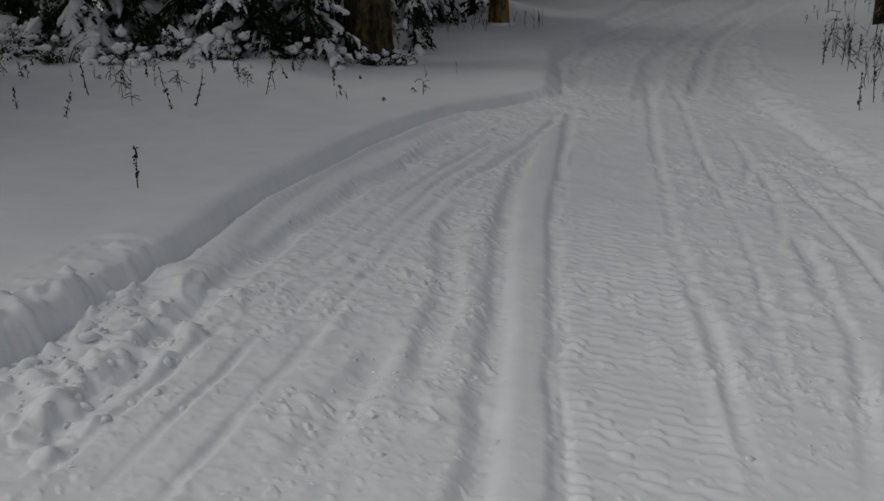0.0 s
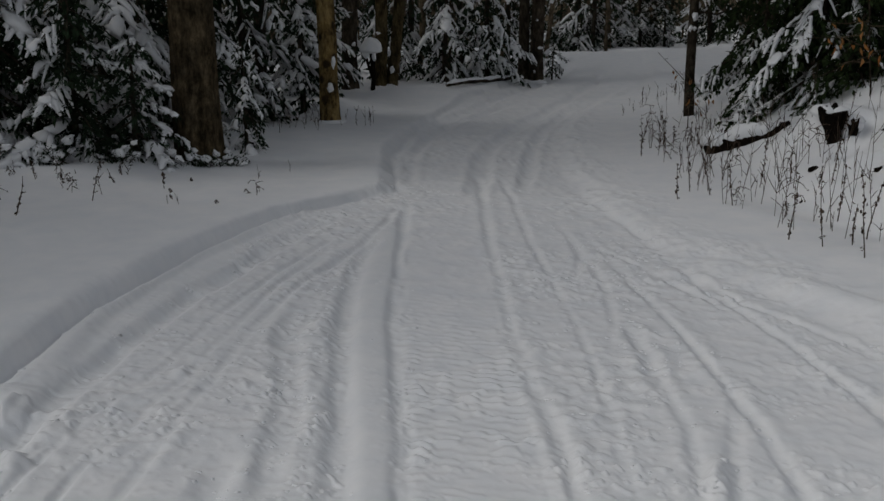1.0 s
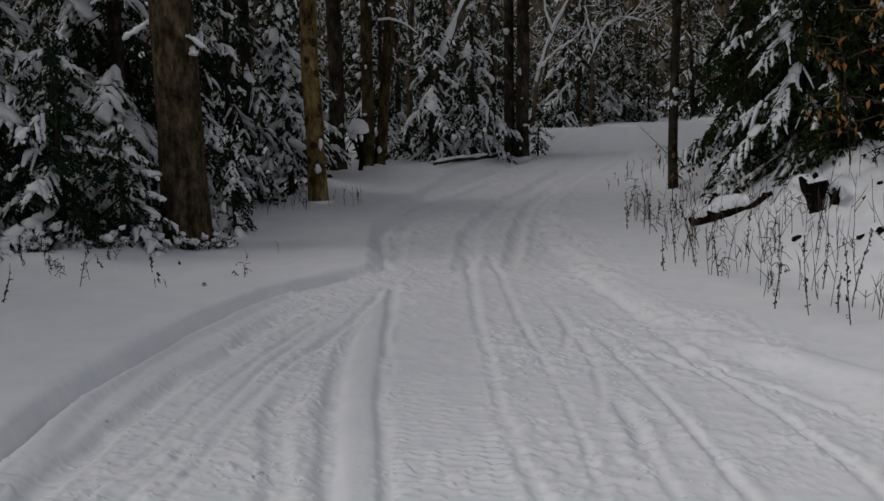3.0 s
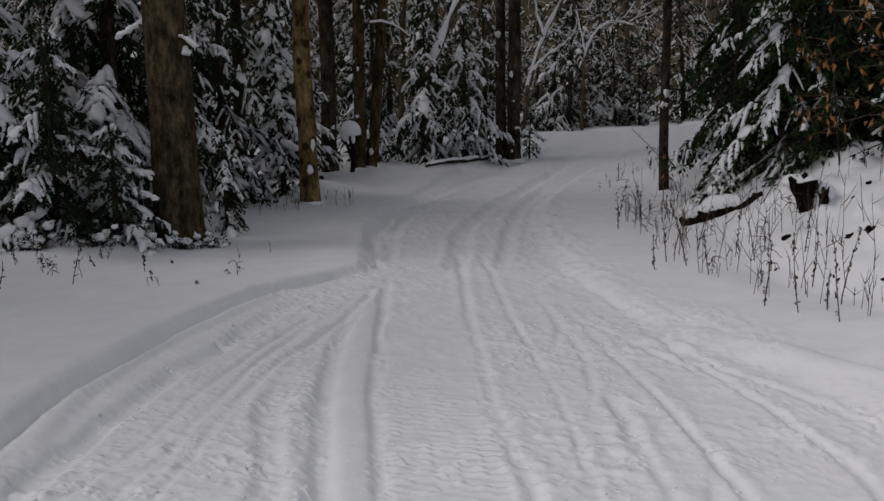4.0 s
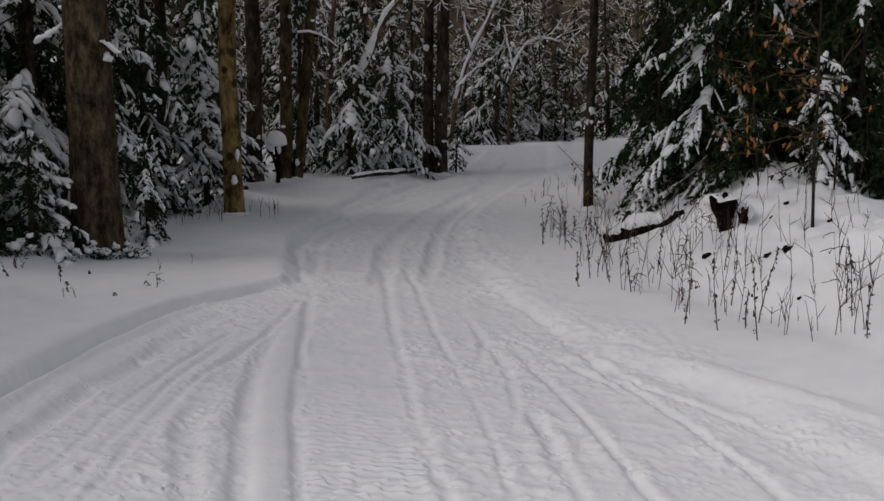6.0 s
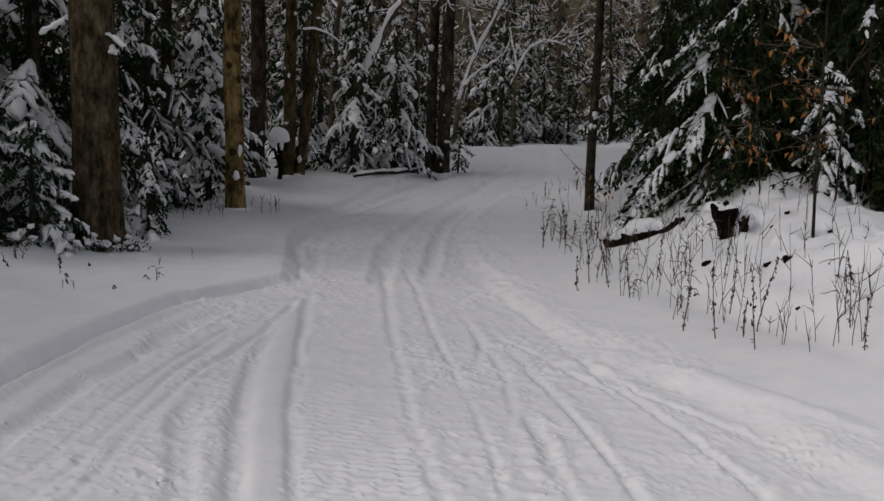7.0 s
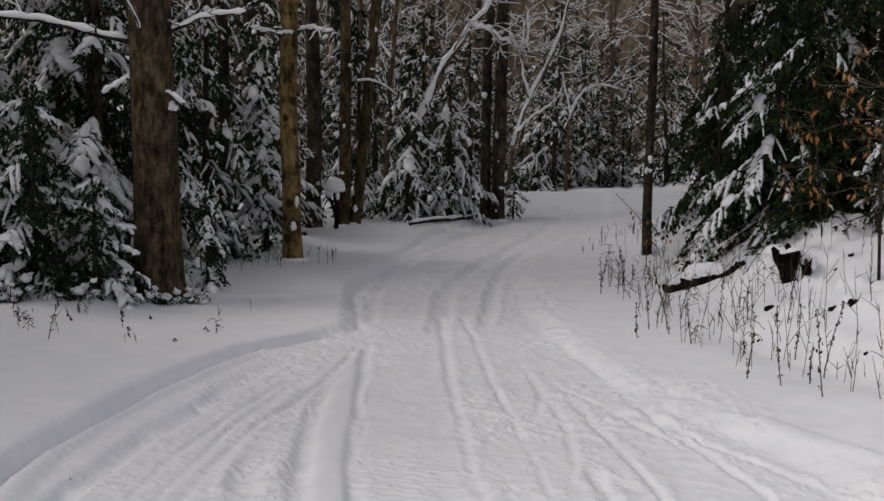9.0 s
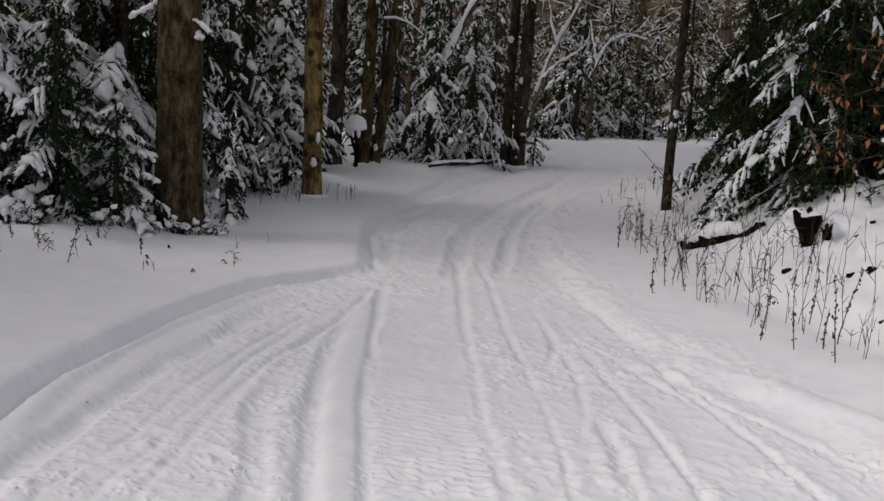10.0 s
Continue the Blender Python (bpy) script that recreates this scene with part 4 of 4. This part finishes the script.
for _ in range(40):
    x = rng.uniform(-3.0, -1.6)
    weed(x, 9.6 + (x + 3.0) * 0.9 + rng.uniform(-0.4, 0.5), rng.uniform(0.08, 0.24), "stem", "weeds under the trees")


def fallen_log(name, label, a, b, r, bark, cover, snow_to=1.0):
    """A log lying from a to b with a cap of snow as far as snow_to of its length."""
    a, b = np.array(a, float), np.array(b, float)
    ob = thing(name, label, "log", "", tuple(a))
    t = np.linspace(0, 1, 22)[:, None]
    p = (b - a) * t + np.array([0, 0, 0.008]) * np.sin(t * 7) + np.cumsum(rng.normal(size=(22, 3)), 0) * 0.003
    g = Geo()
    g.tube(p, r * (0.85 + 0.25 * t[:, 0]) * (1 + 0.08 * rng.normal(size=22)), 16, 0.07)
    part("bark", g, bark, ob)
    s = Geo()
    u = np.linspace(0.0, snow_to, 26)
    c = np.stack([np.interp(u, t[:, 0], p[:, j]) for j in range(3)], 1)
    lump = np.convolve(rng.normal(size=30), np.ones(3) / 3, "same")[2:28]
    w = r * (0.95 + 0.22 * lump)
    w[[0, -1]] *= 0.5
    w[[1, -2]] *= 0.85
    s.tube(c + [0, -r * 0.1, r * cover] + np.array([[0, 0, 0.25 * r]]) * lump[:, None], w, 14, 0.06)
    part("snow_cap", s, SNOW_SOFT, ob, "thick cap of snow")
    return ob


fallen_log("fallen_log", "dark rotten log half buried under a snow cap", (1.37, 8.72, height(1.37, 8.72) + 0.02), (2.0, 8.48, height(2.0, 8.48) - 0.03), 0.07, ROT_HOLLOW, 0.8, 0.8)
fallen_log("fallen_log", "thin fallen log with snow at the forest edge", (-1.2, 14.1, height(-1.2, 14.1) + 0.03), (-0.35, 15.6, height(-0.35, 15.6) + 0.05), 0.03, BARK_DARK, 0.8)


def jagged(geo, rings, sides=18, ragged=0.22):
    """A broken lump of wood: rings of (x, y, z, rx, ry), each side at its own radius and the last ring torn."""
    own = 1 + ragged * np.convolve(np.tile(rng.normal(size=sides), 3), [0.3, 0.4, 0.3], "same")[sides:2 * sides]
    ang = np.arange(sides) * 2 * np.pi / sides
    v = []
    for n, (x, y, z, rx, ry) in enumerate(rings):
        k = own * (1 + 0.5 * ragged * rng.normal(size=sides))
        lift = rng.normal(size=sides) * (0.022 if n == len(rings) - 1 else 0.006)
        v.append(np.stack([x + rx * k * np.cos(ang), y + ry * k * np.sin(ang), z + lift], 1))
    k = len(rings)
    v = np.vstack(v + [np.array([rings[0][:3], rings[-1][:3]], float) - [[0, 0, 0], [0, 0, 0.03]]])
    i, j = np.meshgrid(np.arange(k - 1), np.arange(sides), indexing="ij")
    p, q = i * sides + j, i * sides + (j + 1) % sides
    j = np.arange(sides)
    f = np.vstack([np.stack([p, q, q + sides], -1).reshape(-1, 3), np.stack([p, q + sides, p + sides], -1).reshape(-1, 3),
                   np.stack([np.full(sides, k * sides), (j + 1) % sides, j], -1), np.stack([np.full(sides, k * sides + 1), (k - 1) * sides + j, (k - 1) * sides + (j + 1) % sides], -1)])
    geo.add(v, f)


# stump: its black wood stands in for the shade of an opening under snow
st = thing("stump", "jagged stump coloured near-black for the shaded hollow under a snow cap", "stump", at=grounded(2.03, 7.56, 0.02))
g = Geo()
jagged(g, [(0.02, 0, -0.03, 0.028, 0.03), (0.018, 0, 0.03, 0.034, 0.04), (0.012, 0, 0.08, 0.042, 0.045), (0.005, 0, 0.13, 0.055, 0.055), (0.0, 0.01, 0.18, 0.07, 0.06), (-0.005, 0.02, 0.22, 0.08, 0.07), (-0.005, 0.03, 0.26, 0.082, 0.075)])
part("stub", g, ROT_HOLLOW, st, smooth=False)
g = Geo()
jagged(g, [(0.15, 0.03, 0.05, 0.022, 0.03), (0.155, 0.03, 0.09, 0.042, 0.04), (0.16, 0.04, 0.13, 0.052, 0.05), (0.165, 0.05, 0.17, 0.046, 0.05)], 16, 0.3)
part("root", g, ROT_HOLLOW, st, smooth=False)
for az, z, ln in ((3.7, 0.15, 0.07), (4.4, 0.1, 0.08), (5.0, 0.16, 0.06), (5.7, 0.13, 0.07)):
    sp = Geo()
    c = np.array([math.cos(az) * 0.05, math.sin(az) * 0.05, z])
    sp.tube([c, c + [math.cos(az) * 0.012, -0.008, ln * 0.6], c + [math.cos(az) * 0.018, -0.012, ln]], [0.010, 0.011, 0.004], 5, 0.3)
    part("splinter", sp, ROT_HOLLOW, st)
g = Geo()
for x, y, z, rx, ry, rz in ((-0.005, 0.17, 0.225, 0.10, 0.16, 0.05), (0.15, 0.13, 0.17, 0.11, 0.13, 0.05), (0.07, 0.1, 0.22, 0.09, 0.1, 0.055), (0.19, 0.06, 0.14, 0.05, 0.06, 0.045), (0.095, 0.0, 0.1, 0.022, 0.03, 0.06)):
    g.blob((x, y, z), np.diag([rx, ry, rz]), 3, 0.035)
part("snow_cap", g, SNOW_SOFT, st, "snow draped over the top")
for x, y, s in ((1.84, 7.21, 0.026), (2.11, 6.73, 0.022), (2.22, 6.68, 0.028), (2.3, 7.3, 0.012), (1.95, 6.4, 0.01), (2.5, 7.6, 0.016), (2.15, 6.2, 0.012), (2.6, 7.0, 0.014), (1.7, 6.9, 0.01)):
    g = Geo()
    g.blob((0, 0, 0.004), np.diag([s, s * 0.8, s * 0.8]), 2, 0.35)
    g.blob((s * 0.8, 0, 0.012), np.diag([s * 0.5, s * 0.4, s * 0.7]), 2, 0.35)
    o = new("clod", g.mesh("clod", ROT_HOLLOW))
    o.location = grounded(x, y, 0.0)
    tagged(o, "small dark clod showing through bank snow", "clod", "clods in the bank")

sn = thing("snag", "short broken snag with a rounded snow cap", "stump", at=grounded(-2.07, 13.2, 0.05))
g = Geo()
g.tube([(0, 0, 0), (0.02, 0, 0.25), (0.0, 0, 0.45), (0, 0, 0.56)], [0.035, 0.028, 0.03, 0.04], 9, 0.15)
g.tube([(0.01, 0, 0.2), (-0.06, 0, 0.4), (-0.09, 0, 0.52)], [0.03, 0.02, 0.015], 7, 0.1)
part("stub", g, ROT_HOLLOW, sn)
g = Geo()
dome(g, (-0.01, 0, 0.54), 0.135, 0.12, 0.16)
g.blob((-0.07, -0.02, 0.5), np.diag([0.05, 0.05, 0.06]), 2, 0.15)
g.blob((0.03, -0.03, 0.47), np.diag([0.025, 0.03, 0.06]), 2, 0.15)
part("snow_cap", g, SNOW_SOFT, sn, "smooth snow cap")

def snowed_shrub(x, y, h, spread):
    """A knee-high shrub buried by cushions of snow, with dark twigs and needles showing below them."""
    ob = thing("snowed_shrub", "low dark shrub buried under rounded cushions of snow", "shrub", "snowed shrubs under the trees", grounded(x, y))
    green, wood, snow = Geo(), Geo(), Geo()
    for _ in range(int(10 + 40 * spread)):
        az, ln = rng.uniform(0, 6.28), spread * rng.uniform(0.4, 1.0)
        q = wander((rng.normal() * 0.03, rng.normal() * 0.03, -0.02), (math.cos(az), math.sin(az), rng.uniform(0.6, 2.2) * h / spread), ln * 1.3, 6, 0.12, 0.16)
        wood.tube(q, np.linspace(0.005, 0.002, 6), 4, cap=False)
        n = 16
        b = q[rng.integers(2, 6, n)] + rng.normal(size=(n, 3)) * 0.02
        green.sprigs(b, rng.normal(size=(n, 3)) + [math.cos(az), math.sin(az), -0.3], rng.normal(size=(n, 3)) + [0, 0, 1], rng.uniform(0.02, 0.05, n), rng.uniform(0.008, 0.016, n))
        if rng.random() < 0.75:
            w = rng.uniform(0.02, 0.05) * (0.5 + h)
            c = q[rng.integers(3, 6)]
            snow.blob(c + [0, 0, w * 0.5], np.diag([w * rng.uniform(0.9, 1.5), w * rng.uniform(0.8, 1.2), w * rng.uniform(0.6, 1.0)]), 2, 0.1)
            finger(snow, c, unit(q[5] - q[2]), w * 2.2, w * 0.5, 2)
    crown_parts(ob, green, wood, snow, NEEDLE)


for x, y, h, w in ((-2.96, 8.05, 0.34, 0.18), (-2.66, 8.1, 0.26, 0.16), (-2.5, 8.2, 0.24, 0.12), (-3.2, 7.75, 0.3, 0.2), (-3.6, 7.5, 0.34, 0.24), (-4.0, 7.35, 0.36, 0.26), (-4.4, 7.2, 0.32, 0.26), (-4.85, 7.1, 0.36, 0.28), (-5.3, 7.2, 0.4, 0.28)):
    snowed_shrub(x, y, h, w)


def stuck_snow(x, y, z, s):
    g = Geo()
    for _ in range(3):
        g.blob(rng.normal(size=3) * s * [0.7, 0.1, 0.3], np.diag([s * rng.uniform(0.5, 1.0), s * 0.6, s * rng.uniform(0.35, 0.6)]), 2, 0.25)
    o = new("snow_patch", g.mesh("snow_patch", SNOW_SOFT))
    o.location = (x, y, z)
    tagged(o, "small patch of snow stuck to the bark", "snow", "snow patches on the trunk")


for dx, z, s in ((-0.03, 0.82, 0.024), (0.07, 0.5, 0.03), (0.13, 1.62, 0.045), (-0.1, 1.68, 0.024), (-0.165, 1.3, 0.035), (-0.168, 2.0, 0.04)):
    stuck_snow(-2.75 + dx + 0.011 * z, 8.37 - math.sqrt(max(0.172 ** 2 - dx * dx, 0.0001)), z, s)


def beech(x, y, h, leaves, reach):
    """A thin beech with level twigs; reach: the side that most twigs grow to."""
    ob = thing("beech_sapling", "thin beech sapling holding dry orange leaves", "tree", "beech saplings", grounded(x, y))
    stem, wood, leaf = Geo(), Geo(), Geo()
    p = wander((0, 0, -0.03), (-0.01, 0, 1), h, 12, 0.03)
    stem.tube(p, np.linspace(0.003 + 0.004 * h, 0.003, 12), 7, 0.04, cap=False)
    tips = []
    for _ in range(13):
        i = rng.integers(3, 11)
        q = wander(p[i], (reach * rng.uniform(0.2, 1.0) + rng.normal() * 0.3, rng.normal() * 0.5, 0.12), rng.uniform(0.25, 0.6), 6, 0.13, 0.02)
        wood.tube(q, np.linspace(0.0045, 0.0018, 6), 4, cap=False)
        tips += list(q[2:])
        for m in (2, 3, 4):
            q2 = wander(q[m], (reach * rng.uniform(0.0, 1.0), rng.normal(), rng.normal() * 0.3), rng.uniform(0.08, 0.2), 4, 0.15, 0.05)
            wood.tube(q2, np.linspace(0.0024, 0.0014, 4), 3, cap=False)
            tips += list(q2[1:])
    part("stem", stem, BARK_DARK, ob)
    tagged(part("branchwork", wood, TWIG, ob), kind="stuff")
    c = np.array(tips)[rng.integers(0, len(tips), leaves)] + rng.normal(size=(leaves, 3)) * 0.015
    leaf.sprigs(c, rng.normal(size=(leaves, 3)) * [0.4, 0.4, 0.2] + [0, 0, -1], rng.normal(size=(leaves, 3)), rng.uniform(0.045, 0.095, leaves), rng.uniform(0.018, 0.034, leaves), 0.5)
    tagged(part("foliage", leaf, DRY_LEAF, ob, "dry curled orange leaves", smooth=False), kind="stuff")


for x, y, h, lv, reach in ((2.49, 7.0, 2.4, 34, -0.9), (2.5, 8.3, 1.1, 26, -0.6), (2.95, 7.9, 1.2, 22, -0.7), (1.42, 10.2, 0.5, 12, 0.3)):
    beech(x, y, h, lv, reach)
conifer("spruce", "small spruce wrapped in snow on the bank", grounded(2.98, 8.2), 1.1, 0.32, 26, 0.1, 1.8, 0.7, 0.05, 0.7, 0.014, group="snow-laden spruces", heap=1.1)


def crumbs():
    """Chunks and crumbs of packed snow thrown up by belts and skis, lying in drifts beside the grooves."""
    xs, ys, ss = [], [], []

    def scatter(n, line, off, spread, lo, hi):
        pts = np.array(line, float)
        run = np.r_[0, np.cumsum(np.hypot(*np.diff(pts, axis=0).T))]
        t = rng.uniform(0, run[-1], n)
        y = np.interp(t, run, pts[:, 1])
        drift = smooth_noise(np.interp(t, run, pts[:, 0]), y, 0.3, 61) > rng.uniform(-0.8, 0.5, n)
        xs.append((np.interp(t, run, pts[:, 0]) + off + rng.normal(size=n) * spread)[drift])
        ys.append(y[drift])
        ss.append((lo + (hi - lo) * rng.beta(1.1, 4.0, n))[drift])

    for depth, half, berm, line in RUTS:
        if line[0][1] > 7.0 and line[-1][1] > 7.0:
            continue
        scatter(40, line, half + 0.03, 0.05, 0.004, 0.016)
    scatter(170, [(-1.95, 2.2), (-1.95, 3.5)], 0, 0.16, 0.008, 0.036)
    scatter(130, [(-0.95, 2.2), (-1.0, 4.0), (-1.1, 5.2)], 0, 0.1, 0.004, 0.016)
    scatter(130, [(0.2, 2.4), (0.25, 3.6), (0.1, 5.0), (-0.1, 7.0)], 0, 0.12, 0.004, 0.016)
    scatter(150, [(0.6, 2.6), (0.55, 4.2), (0.6, 5.4), (0.4, 6.6)], 0, 0.15, 0.003, 0.016)
    scatter(160, [(-1.95, 4.0), (-1.75, 6.2), (-1.2, 7.2), (-0.85, 7.7)], 0.1, 0.06, 0.004, 0.016)
    scatter(110, [(-0.55, 7.4), (-0.8, 7.6), (-1.1, 7.8)], 0, 0.12, 0.004, 0.018)
    x, y, s = np.concatenate(xs), np.concatenate(ys), np.concatenate(ss)
    z = land(x, y)[0]
    g = Geo()
    for a, b, c, r in zip(x, y, z, s):
        g.blob((a, b, c - r * 0.35), np.diag([r * rng.uniform(1.0, 2.0), r * rng.uniform(0.9, 1.6), r * rng.uniform(0.6, 1.0)]), 1, 0.32)
    tagged(new("snow_crumbs", g.mesh("snow_crumbs", SNOW_SOFT)), "loose crumbs of snow thrown up on the trail", "snow", kind="stuff")


crumbs()
